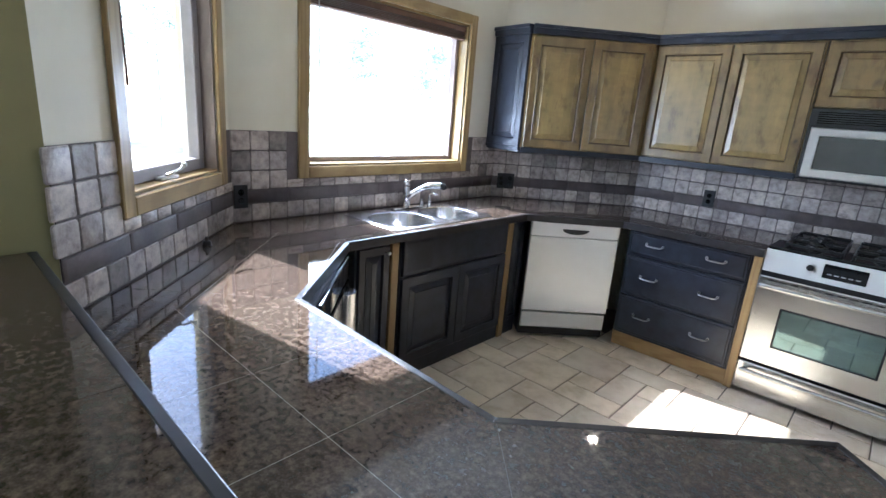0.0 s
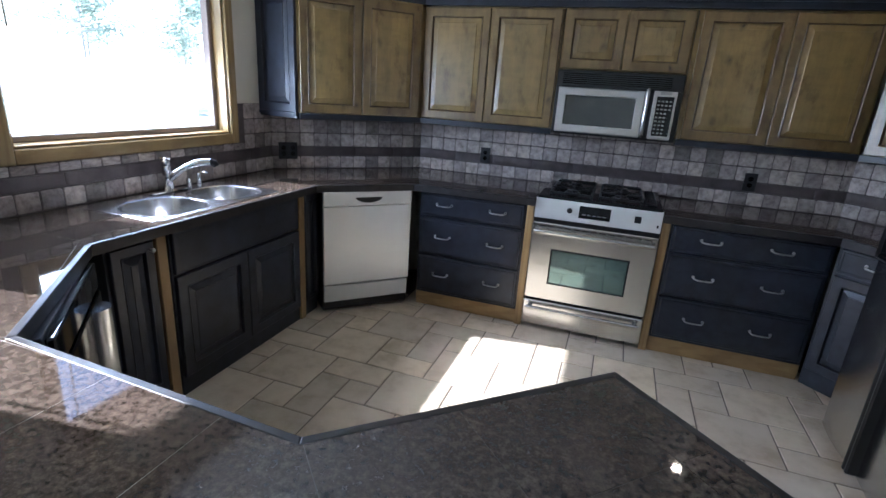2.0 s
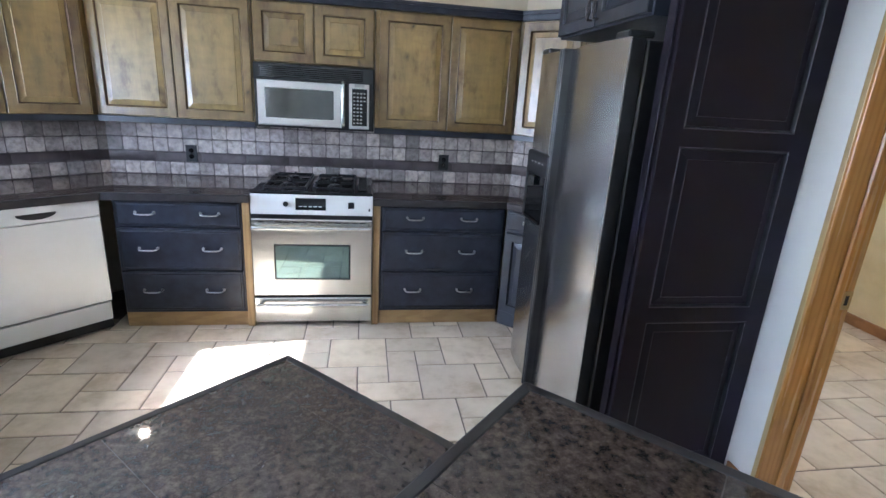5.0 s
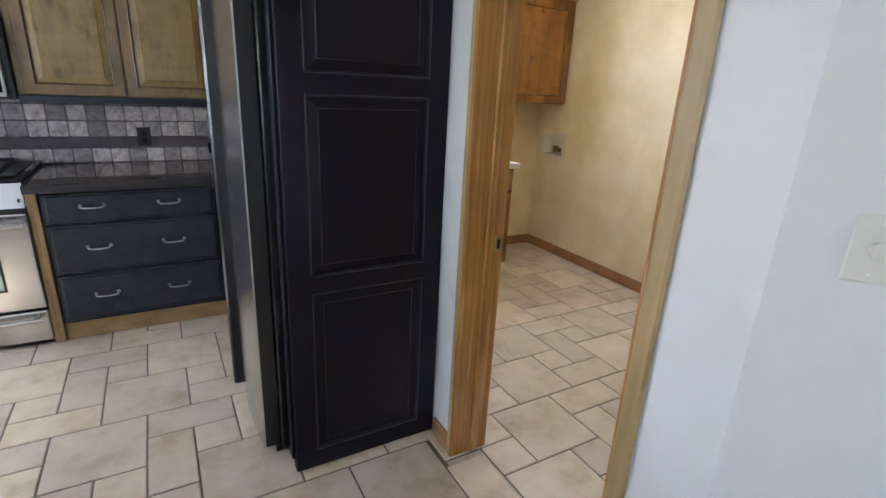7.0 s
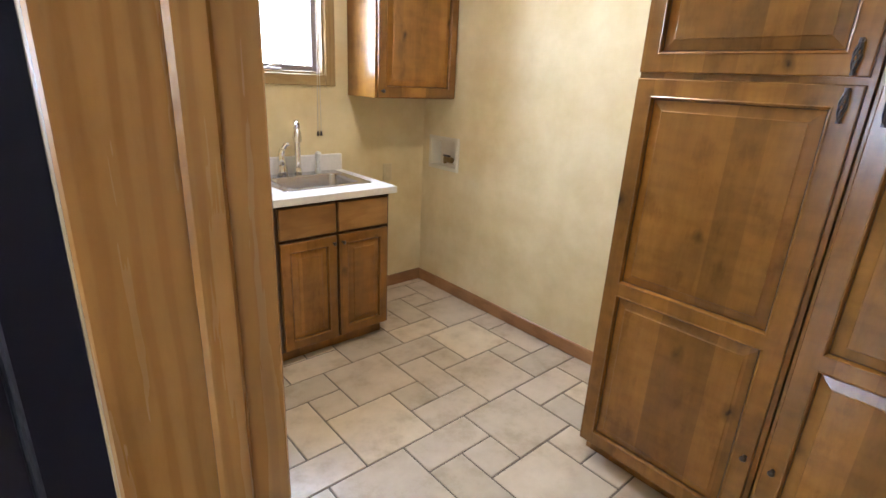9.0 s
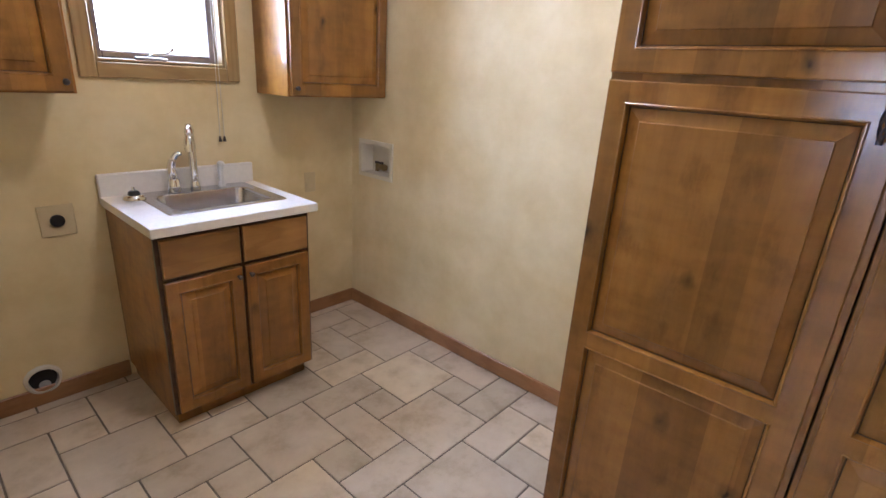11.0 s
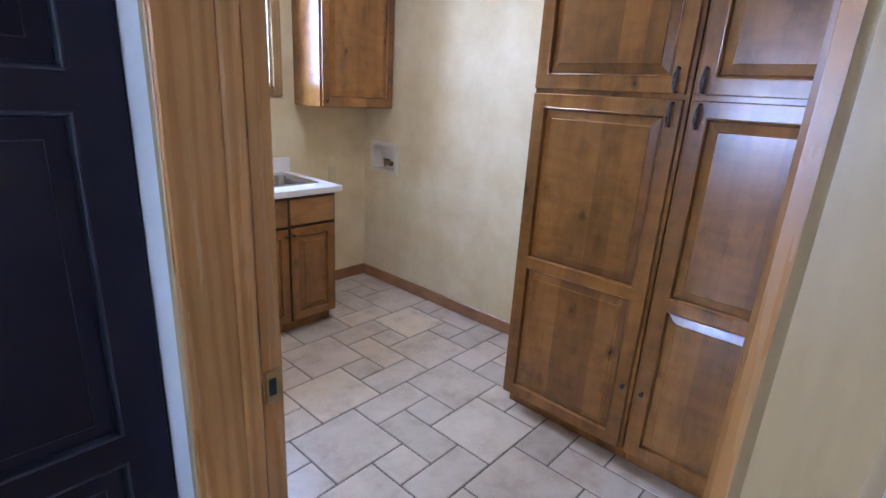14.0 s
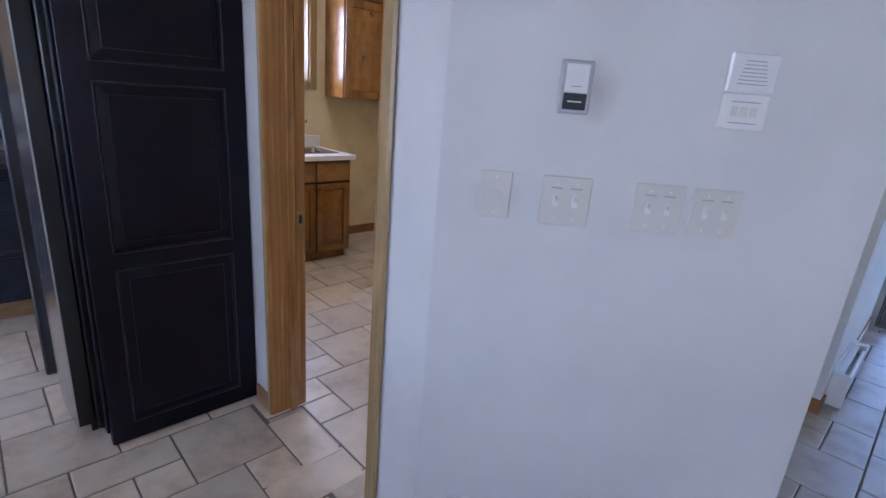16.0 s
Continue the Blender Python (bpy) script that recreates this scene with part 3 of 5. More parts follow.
# the brown lining holds the shade of a backlit jamb in its colour
window_1 = window("window_1", wall_1, 0.332, 1.018, 1.15, 2.06, "casement window with grey sash and honey wood trim", fm="vinyl", deep=0.105, s=0.048, sy=0.05, sm="vinyl_grey", crank="nickel")
window_2 = window("window_2", wall_2, 0.42, 1.65, 1.15, 2.06, "wide picture window with honey wood trim", casement=False)
window_3 = window("window_3", wall_9, 1.1, 2.9, 0.9, 2.15, "wide window with honey wood trim", casement=False)
window_4 = window("window_4", wall_13, 0.76, 1.30, 1.45, 2.12, "small casement window with honey wood trim", s=0.030, sy=0.06)
window_5 = window("window_5", wall_11, 0.05, 1.9, 0.03, 2.1, "tall glass patio door with a dark frame", 0.012, False, "vinyl", cm="vinyl", ch="vinyl", s=0.03)

# raised slatted blind in the picture window, its wand and the cords
blind = thing("window_blind", wall_2.matrix_world.copy(), "brown slatted blind drawn up under the window head", "blind")
part("headrail", boxes((0.44, 0.012, 2.012, 1.63, 0.058, 2.044, 0.003)), "blind", blind)
for k in range(4):
    part("slat", boxes((0.442, 0.012, 2.006 - 0.008 * k - 0.0035, 1.628, 0.060 - 0.004 * (k % 2), 2.006 - 0.008 * k, 0.001)), "blind", blind)
part("bottom_rail", boxes((0.441, 0.014, 1.960, 1.629, 0.058, 1.974, 0.004)), "blind", blind)
part("wand", tube(bmesh.new(), [(0.49, 0.010, 2.01), (0.492, 0.008, 1.8), (0.495, 0.008, 1.62)], 0.0035, 8), "white_plastic", blind)
wand = thing("blind_wand", wall_1.matrix_world.copy(), "thin dark tilt wand hanging in the casement window", "blind")
part("rod", tube(bmesh.new(), [(0.368, 0.012, 2.10), (0.380, 0.010, 1.8), (0.392, 0.010, 1.49)], 0.004, 8), "blind", wand)
cords = thing("window_blind", wall_13.matrix_world.copy(), "two thin cords of a raised blind with brown pulls", "blind")
for dx in (0.0, 0.022):
    cd = part("cord", tube(bmesh.new(), [(1.245 + dx * 0.3, -0.024, 2.1), (1.242 + dx * 0.6, -0.023, 1.5), (1.240 + dx, -0.012, 1.13)], 0.0016, 6), "ivory_plastic", cords)
    part("pull", cyl(bmesh.new(), 1.240 + dx, -0.012, 1.118, 0.008, 0.026, "z", 12, 0.004), "bronze", cd, "small brown cord pull", True)

# laundry doorway: lining, stop, casings, strike plate
door_1 = thing("door_1", pose(0, 0, 0), "doorway lined with glossy honey wood, no door leaf in it", "doorway", kind="structure")
part("jamb", boxes((1.778, 1.535, 0, 1.951, 1.553, 2.06, 0.003)), "honey", door_1)
part("stop", boxes((1.866, 1.523, 0, 1.904, 1.535, 2.045, 0.005)), "honey", door_1)
part("jamb", boxes((1.752, 0.757, 0, 1.950, 0.778, 2.06, 0.003)), "honey", door_1)
part("stop", boxes((1.866, 0.778, 0, 1.904, 0.790, 2.045, 0.005)), "honey", door_1)
part("head_jamb", boxes((1.778, 0.782, 2.042, 1.950, 1.535, 2.06, 0.003)), "honey", door_1)
part("casing", boxes((1.776, 1.541, 0, 1.794, 1.572, 2.12, 0.007)), "fir", door_1, "paler honey wood casing")
part("casing", boxes((1.747, 0.719, 0, 1.764, 0.770, 2.12, 0.007)), "fir", door_1, "paler honey wood casing")
part("casing", boxes((1.776, 0.782, 2.062, 1.794, 1.541, 2.12, 0.006)), "honey_h", door_1)
part("casing", boxes((1.939, 1.555, 0, 1.949, 1.613, 2.12, 0.004)), "honey", door_1)
part("casing", boxes((1.939, 0.700, 0, 1.953, 0.758, 2.12, 0.005)), "honey", door_1)
sp = part("strike_plate", boxes((1.912, 1.5325, 0.870, 1.948, 1.5355, 0.940, 0.0008)), "brass", door_1, "dull brass strike plate")
part("slot", boxes((1.920, 1.5315, 0.887, 1.934, 1.5327, 0.923)), "dark_hole", sp)


def baseboard(name, p0, p1, h=0.085):
    d = Vector(p1) - Vector(p0)
    bm = boxes((0, -0.014, 0, d.length, -0.001, h, 0.004))
    return solid(name, bm, "baseb", "orange brown wooden baseboard", "baseboard", kind="structure", m=pose(p0[0], p0[1], 0, 0, 0, math.degrees(math.atan2(d.y, d.x))))


for a, b in (((1.94, 3.83), (2.645, 3.83)), ((3.32, 3.83), (4.0, 3.83)), ((4.0, 3.816), (4.0, 2.0)), ((1.795, 1.70), (1.795, 1.573)), ((4.005, -0.12), (4.085, -0.12)), ((3.99, 0.2), (3.99, -0.134)), ((4.72, -0.12), (5.78, -0.12))):
    baseboard("baseboard", a, b)

# ---- kitchen: base cabinets ----
DEPTH = 0.60


def cabinet(name, m, w, z0, z1, depth, body, label, group="", hollow=False, front=""):
    t = thing(name, m, label, "cabinet", group)
    if hollow:
        part("front_frame", boxes((0.001, 0.0, z0, w - 0.001, 0.018, z1)), front or body, t)
        part("side_panel", boxes((0.001, 0.018, z0, 0.019, depth - 0.018, z1)), body, t)
        part("side_panel", boxes((w - 0.019, 0.018, z0, w - 0.001, depth - 0.018, z1)), body, t)
        part("back_panel", boxes((0.001, depth - 0.018, z0, w - 0.001, depth, z1)), body, t)
        part("bottom_panel", boxes((0.019, 0.018, z0, w - 0.019, depth - 0.018, z0 + 0.018)), body, t)
    else:
        part("body", boxes((0.001, 0.0, z0, w - 0.001, depth, z1, 0.002)), body, t)
    return t


def drawer_front(parent, x0, z0, x1, z1, material, groove, pulls):
    bm = bmesh.new()
    nested(bm, x0, z0, x1, z1, [(0, 0), (0, -0.012), (0.004, -0.016), (0.014, -0.016), (0.018, -0.019), (0.022, -0.020)], True, [0, 0, 0, 1, 0])
    d = part("drawer", bm, (material, groove), parent)
    for x in pulls:
        pull(d, x, (z0 + z1) / 2 + 0.005)


def strip(x0, y0, x1, y1, z0, z1, label="bare tan wood filler strip"):
    return tagged(solid("filler_strip", boxes((x0, y0, z0, x1, y1, z1, 0.003)), "raw_strip", label, "filler strip", "tan filler strips"))


def drawer_unit(x, w):
    c = cabinet("drawer_cabinet", pose(x, 3.27, 0), w, 0.10, 0.838, DEPTH, "navy", "navy black drawer cabinet with three wide drawers", "drawer cabinets by the range")
    part("toe_board", boxes((0.0, 0.006, 0.0, w, 0.03, 0.10, 0.002)), "raw_strip_h", c, "bare tan toe board")
    for z0, z1 in ((0.12, 0.380), (0.390, 0.658), (0.670, 0.828)):
        drawer_front(c, 0.012, z0, w - 0.012, z1, "navy", "navy_edge", (w * 0.25, w * 0.75) if w < 0.8 else (w * 0.27, w * 0.70))


drawer_unit(-1.27, 0.735)
drawer_unit(0.318, 0.83)
strip(-0.533, 3.255, -0.487, 3.80, 0, 0.838)
strip(0.270, 3.255, 0.316, 3.80, 0, 0.838)

# corner base beside the refrigerator
cb = cabinet("corner_cabinet", pose(1.155, 3.262, 0, 0, 0, -45), 0.40, 0.0, 0.838, 0.42, "navy", "black painted corner base cabinet by the refrigerator")
drawer_front(cb, 0.02, 0.69, 0.38, 0.825, "navy", "navy_edge", (0.2,))
door("door", 0.02, 0.11, 0.38, 0.675, "navy", "navy_edge", cb)

# sink run
SX = -1.84


def sink_run(y0, w, label, name="base_cabinet"):
    return cabinet(name, pose(SX, y0, 0, 0, 0, 90), w, 0.0, 0.838, 0.50, "navy", label, "", name == "sink_cabinet")


n1 = sink_run(1.425, 0.225, "narrow navy black base cabinet with one door")
door("door", 0.015, 0.11, 0.21, 0.815, "navy", "navy_edge", n1, stile=0.048)
knob(n1, 0.19, 0.78, material="nickel", r=0.010)
sb = sink_run(1.722, 0.945, "navy black sink base with false front and two doors", "sink_cabinet")
fbm = bmesh.new()
nested(fbm, 0.012, 0.625, 0.933, 0.825, [(0, 0), (0, -0.014), (0.004, -0.018), (0.02, -0.020)], True, [0, 0, 0])
part("false_front", fbm, "navy", sb)
for x0, x1 in ((0.012, 0.470), (0.475, 0.933)):
    door("door", x0, 0.10, x1, 0.610, "navy", "navy_edge", sb, stile=0.062)
n2 = sink_run(2.722, 0.150, "narrow navy black base cabinet beside the dishwasher")
door("door", 0.008, 0.11, 0.142, 0.815, "navy", "navy_edge", n2, stile=0.036)
for y0 in (1.652, 2.669):
    strip(SX - 0.4, y0, SX + 0.016, y0 + 0.050, 0, 0.838)

# dishwasher across the corner
dw = thing("dishwasher", pose(-1.755, 2.795, 0, 0, 0, 45), "pale silver dishwasher with a dark recessed handle", "dishwasher")
part("body", boxes((0.01, 0.02, 0.02, 0.61, 0.56, 0.845)), "black", dw)
part("control_panel", boxes((0.012, -0.022, 0.745, 0.608, 0.018, 0.842, 0.005)), "steel_pale", dw)
part("door", boxes((0.012, -0.020, 0.212, 0.608, 0.018, 0.742, 0.004)), "steel_pale", dw)
part("kick_panel", boxes((0.016, -0.008, 0.085, 0.604, 0.018, 0.198, 0.004)), "steel_pale", dw)
hb = bmesh.new()
n = 14
vs = [hb.verts.new((0.31 + 0.090 * math.cos(math.pi + math.pi * i / n), -0.0235, 0.800 + 0.034 * math.sin(math.pi + math.pi * i / n))) for i in range(n + 1)]
ws = [hb.verts.new((v.co.x, -0.021, v.co.z)) for v in vs]
hb.faces.new(vs)
for i in range(n):
    hb.faces.new((vs[i], vs[i + 1], ws[i + 1], ws[i]))
hb.faces.new((vs[n], vs[0], ws[0], ws[n]))
part("handle", hb, "black", dw, "dark scooped grip")

# compactor across the other corner
tc = thing("trash_compactor", pose(-1.30, 0.875, 0, 0, 0, 135), "black trash compactor with a bowed stainless front", "compactor")
part("body", boxes((0.02, 0.02, 0.03, 0.64, 0.45, 0.835, 0.003)), "black", tc)
part("control_panel", boxes((0.03, -0.006, 0.735, 0.63, 0.018, 0.828, 0.005)), "black_gloss", tc)
part("front", boxes((0.03, -0.010, 0.10, 0.63, 0.018, 0.722, 0.005)), "black_gloss", tc)
col = [(0.485 + 0.052 * math.cos(math.pi + math.pi * i / 14), -0.009 + 0.052 * math.sin(math.pi + math.pi * i / 14)) for i in range(15)]
part("grip_column", prism(col, 0.11, 0.715), "steel", tc, "rounded stainless grip column", True)
pull(tc, 0.20, 0.62, -0.010, 0.09)

# peninsula cabinets under the lower worktop and the knee wall under the bar
pc = cabinet("peninsula_cabinet", pose(-0.53, 0.72, 0, 0, 0, 180), 0.70, 0.0, 0.838, 0.44, "navy", "navy black peninsula cabinet with two doors")
for x0, x1 in ((0.015, 0.345), (0.352, 0.685)):
    door("door", x0, 0.11, x1, 0.82, "navy", "navy_edge", pc)
pd = cabinet("peninsula_cabinet", pose(-0.012, 1.165, 0, 0, 0, 225), 0.62, 0.0, 0.838, 0.44, "navy", "navy black angled peninsula cabinet with two doors")
for x0, x1 in ((0.015, 0.305), (0.312, 0.605)):
    door("door", x0, 0.11, x1, 0.82, "navy", "navy_edge", pd)
solid("knee_wall", prism([(-1.53, 0.02), (-0.06, 0.02), (0.585, 0.665), (0.475, 0.775), (-0.14, 0.16), (-1.53, 0.16)], 0.0, 1.028), "wall_white", "low white wall carrying the raised bar", "wall", kind="structure")

# ---- worktops ----


def clip(poly, nx, ny, c):
    """The part of a polygon where nx x + ny y <= c."""
    out = []
    for (ax, ay), (bx, by) in zip(poly, poly[1:] + poly[:1]):
        da, db = nx * ax + ny * ay - c, nx * bx + ny * by - c
        if da <= 0:
            out.append((ax, ay))
        if da * db < 0:
            t = da / (da - db)
            out.append((ax + t * (bx - ax), ay + t * (by - ay)))
    return out


def area(poly):
    return 0.5 * sum(a[0] * b[1] - b[0] * a[1] for a, b in zip(poly, poly[1:] + poly[:1]))


def inside(poly, region):
    """A convex region cuts a polygon."""
    for (ax, ay), (bx, by) in zip(region, region[1:] + region[:1]):
        nx, ny = by - ay, ax - bx
        poly = clip(poly, nx, ny, nx * ax + ny * ay)
        if len(poly) < 3:
            return []
    return poly


def stone_top(host, region, z, origin, turn, size=0.305, thick=0.010):
    """Polished stone tiles over one convex region of a worktop."""
    rot, g = Matrix.Rotation(radians(turn), 2), 0.0009
    for i in range(-12, 13):
        for j in range(-12, 13):
            sq = [rot @ Vector((origin[0] * 0 + (i + a) * size + (g if a == 0 else -g), (j + b) * size + (g if b == 0 else -g))) + Vector(origin) for a, b in ((0, 0), (1, 0), (1, 1), (0, 1))]
            poly = inside([tuple(v) for v in sq], region)
            if len(poly) > 2 and area(poly) > 0.0006:
                cx, cy = sum(p[0] for p in poly) / len(poly), sum(p[1] for p in poly) / len(poly)
                part("tile", prism([(x - cx, y - cy) for x, y in poly], 0, thick), "granite", host, at=(cx, cy, z - thick))


def edging(host, pts, z, h=0.040, w=0.018):
    """Edging strips, mitred at the corners, along the open sides of a worktop, which lies to the left of the way."""
    p = [Vector(q) for q in pts]
    ds = [(q - o).normalized() for o, q in zip(p, p[1:])]
    nl = [Vector((-d.y, d.x)) for d in ds]

    def shifted(d):
        row = [p[0] + nl[0] * d]
        for k in range(1, len(p) - 1):
            m = (nl[k - 1] + nl[k]).normalized()
            row.append(p[k] + m * (d / max(0.3, m.dot(nl[k]))))
        return row + [p[-1] + nl[-1] * d]

    # the strip stands a little proud of the slab
    inner, outer = shifted(w), shifted(-0.003)
    for k in range(len(p) - 1):
        q = [outer[k], outer[k + 1], inner[k + 1], inner[k]]
        part("edging", prism([tuple(v) for v in q], z - h - 0.002, z + 0.0015, 0.003), "edge_trim", host, "dark polished edging")


R_SINK = [(-2.359, 1.0705), (-1.78, 1.345), (-1.765, 2.765), (-2.359, 3.1195)]
R_CAS = [(-1.535, 0.247), (-1.305, 0.81), (-1.78, 1.345), (-2.359, 1.0705)]
R_PEN = [(-1.535, 0.206), (-0.13, 0.206), (-0.501, 0.778), (-1.305, 0.81), (-1.535, 0.247)]
R_ISL = [(-0.13, 0.205), (0.48, 0.815), (0.028, 1.268), (-0.501, 0.778)]
R_DW = [(-2.359, 3.1195), (-1.765, 2.765), (-1.295, 3.205), (-1.551, 3.929)]
R_STL = [(-1.551, 3.929), (-1.295, 3.205), (-0.484, 3.225), (-0.484, 3.929)]
R_STR = [(0.268, 3.929), (0.268, 3.225), (1.14, 3.225), (1.359, 3.929)]
R_COR = [(1.359, 3.929), (1.14, 3.225), (1.36, 2.985), (1.80, 2.985), (1.808, 3.479)]

HOLE = (-2.285, 1.70, -1.865, 2.50)
left_top = thing("worktop", pose(0, 0, 0), "polished brown granite tile worktop with dark edging", "worktop")


def bed(host, regions, hole, z0, z1, material="counter_grout", name="bed"):
    """Slabs under the stone, round an opening for the bowls."""
    for r in regions:
        pieces = [r]
        if hole:
            x0, y0, x1, y1 = hole
            mid = clip(clip(r, 0, -1, -y0), 0, 1, y1)
            pieces = [clip(r, 0, 1, y0), clip(r, 0, -1, -y1), clip(mid, 1, 0, x0), clip(mid, -1, 0, -x1)]
        for p in pieces:
            if len(p) > 2:
                part(name, prism(p, z0, z1), material, host)


bed(left_top, [R_CAS, R_PEN], None, TOP - 0.040, TOP - 0.0004)
bed(left_top, [R_ISL, R_DW, R_STL], None, TOP - 0.040, TOP - 0.0012, "dark_grout")
bed(left_top, [R_SINK], HOLE, TOP - 0.040, TOP - 0.0004)
x0, y0, x1, y1 = HOLE
for sub in (clip(R_SINK, 0, 1, y0), clip(R_SINK, 0, -1, -y1), clip(clip(clip(R_SINK, 0, -1, -y0), 0, 1, y1), 1, 0, x0), clip(clip(clip(R_SINK, 0, -1, -y0), 0, 1, y1), -1, 0, -x1)):
    stone_top(left_top, sub, TOP, (-1.79, 1.36), 0)
stone_top(left_top, R_CAS, TOP, (-1.305, 0.81), 135)
stone_top(left_top, R_PEN, TOP, (-0.97, 0.485), 0, 0.30)
stone_top(left_top, R_ISL, TOP, (-0.501, 0.778), 45)
stone_top(left_top, R_DW, TOP, (-1.295, 3.205), 45)
stone_top(left_top, R_STL, TOP, (-0.484, 3.225), 0)
edging(left_top, [(0.48, 0.815), (0.028, 1.268), (-0.501, 0.778), (-1.305, 0.81), (-1.78, 1.345), (-1.765, 2.765), (-1.295, 3.205), (-0.484, 3.225)], TOP)
right_top = thing("worktop", pose(0, 0, 0), "polished dark granite worktop between range and refrigerator", "worktop")
bed(right_top, [R_STR, R_COR], None, TOP - 0.040, TOP - 0.0012, "dark_grout")
stone_top(right_top, R_STR, TOP, (0.268, 3.225), 0)
stone_top(right_top, R_COR, TOP, (1.14, 3.225), -45)
edging(right_top, [(0.268, 3.225), (1.14, 3.225), (1.36, 2.985)], TOP)

BAR = 1.07
bar_top = thing("bar_top", pose(0, 0, 0), "raised brown granite bar top with dark edging", "bar counter")
B1 = [(-1.535, -0.25), (0.096, -0.25), (-0.13, 0.205), (-1.535, 0.205)]
B2 = [(0.096, -0.25), (0.819, 0.473), (0.483, 0.818), (-0.13, 0.205)]
bed(bar_top, [B1, B2], None, BAR - 0.040, BAR - 0.0012, "dark_grout")
stone_top(bar_top, B1, BAR, (-0.13, -0.10), 0)
stone_top(bar_top, B2, BAR, (0.50, 0.835), 45)
edging(bar_top, [(-1.535, -0.25), (0.096, -0.25), (0.819, 0.473), (0.483, 0.818), (-0.13, 0.205), (-1.535, 0.205)], BAR)

# ---- backsplash ----
STONE_TILES = []
rng = random.Random(4)


def stone_mesh(w, h, material, k):
    """A tumbled tile with uneven edges."""
    bm = bmesh.new()
    pts = []
    for cx, cz, a0 in ((w, 0, -90), (w, h, 0), (0, h, 90), (0, 0, 180)):
        r = 0.006 + 0.004 * rng.random()
        ox, oz = (cx - r if cx else r), (cz - r if cz else r)
        for s in (0, 45, 90):
            pts.append((ox + r * math.cos(radians(a0 + s)) + rng.uniform(-0.0012, 0.0012), oz + r * math.sin(radians(a0 + s)) + rng.uniform(-0.0012, 0.0012)))
    back = [bm.verts.new((x, 0, z)) for x, z in pts]
    mid = [bm.verts.new((x, -0.006, z)) for x, z in pts]
    front = [bm.verts.new((w / 2 + (x - w / 2) * 0.94, -0.009 + rng.uniform(-0.0006, 0.0006), h / 2 + (z - h / 2) * 0.94)) for x, z in pts]
    m = len(pts)
    for ra, rb in ((back, mid), (mid, front)):
        for i in range(m):
            bm.faces.new((ra[i], ra[(i + 1) % m], rb[(i + 1) % m], rb[i]))
    bm.faces.new(front)
    return mesh_of("tile", bm, material, True)


PITCH, ROWS_Z = 0.0985, ((0.884, 0.970), (1.042, 1.135), (1.138, 1.232), (1.235, 1.33))
TILE_MESH = {r: [stone_mesh(PITCH - 0.004, z1 - z0 - 0.003, "splash_tile", k) for k in range(4)] for r, (z0, z1) in enumerate(ROWS_Z)}
LINER_MESH = [stone_mesh(0.30, 0.062, "splash_liner", k) for k in range(2)]


def backsplash(host, length, skip=(), start=0.0):
    """Rows of stone tiles on a wall; skip: openings (from, to, bottom, top) to leave free."""
    cuts = [o for o in skip]
    xs = sorted({0.0, length, *(min(max(v, 0), length) for o in cuts for v in o[:2])})
    gb = bmesh.new()
    for a, b in zip(xs, xs[1:]):
        low = [o[2] for o in cuts if o[0] <= a + 1e-6 and o[1] >= b - 1e-6]
        box(gb, a, -0.005, 0.8775, b, -0.0005, min(low) if low else 1.33)
    part("grout", gb, "splash_grout", host)
    for r, (z0, z1) in enumerate(ROWS_Z):
        x = start + (0.03 if r % 2 else 0.0) * 0
        while x < length - 0.01:
            w = min(PITCH, length - x)
            if not any(o[0] < x + w - 0.012 and o[1] > x + 0.012 and o[2] < z1 - 0.012 for o in cuts):
                ob = new("tile", rng.choice(TILE_MESH[r]))
                ob.parent = host
                ob.location = (x + 0.002, 0, z0 + 0.0015)
                ob.scale = (max(0.1, (w - 0.004) / (PITCH - 0.004)), 1, 1)
            elif any(o[0] < x + w - 0.012 and o[1] > x + 0.012 and z0 + 0.02 < o[2] < z1 - 0.005 for o in cuts):
                o = [o for o in cuts if o[0] < x + w - 0.012 and o[1] > x + 0.012][0]
                ob = new("tile", rng.choice(TILE_MESH[r]))
                ob.parent = host
                ob.location = (x + 0.002, 0, z0 + 0.0015)
                ob.scale = (max(0.1, (w - 0.004) / (PITCH - 0.004)), 1, (o[2] - z0 - 0.002) / (z1 - z0))
            x += PITCH
    x = 0.0
    while x < length - 0.01:
        w = min(0.304, length - x)
        ob = new("liner_tile", rng.choice(LINER_MESH))
        ob.parent = host
        ob.location, ob.scale = (x + 0.001, 0, 0.976), ((w - 0.002) / 0.30, 1, 1)
        x += 0.304


def outlet(host, x, z, w=0.075, h=0.118, label="black duplex outlet plate on stone tiles", m1="black", y=-0.010):
    o = thing("outlet", host.matrix_world @ Matrix.Translation((x, y, z)), label, "outlet", "outlets")
    part("plate", boxes((-w / 2, -0.006, -h / 2, w / 2, 0, h / 2, 0.002)), m1, o)
    for dx in ((0,) if w < 0.1 else (-w / 4, w / 4)):
        for dz in (-0.021, 0.021):
            part("socket", cyl(bmesh.new(), dx, -0.0065, dz, 0.0155, 0.003, "y", 18), m1 if m1 != "black" else "black_gloss", o)
            part("slot", boxes((dx - 0.007, -0.0086, dz - 0.004, dx - 0.005, -0.0078, dz + 0.005), (dx + 0.005, -0.0086, dz - 0.004, dx + 0.007, -0.0078, dz + 0.005)), "dark_hole", o)
    return o


# ---- upper cabinets ----
UZ0, UZ1 = 1.295, 2.03


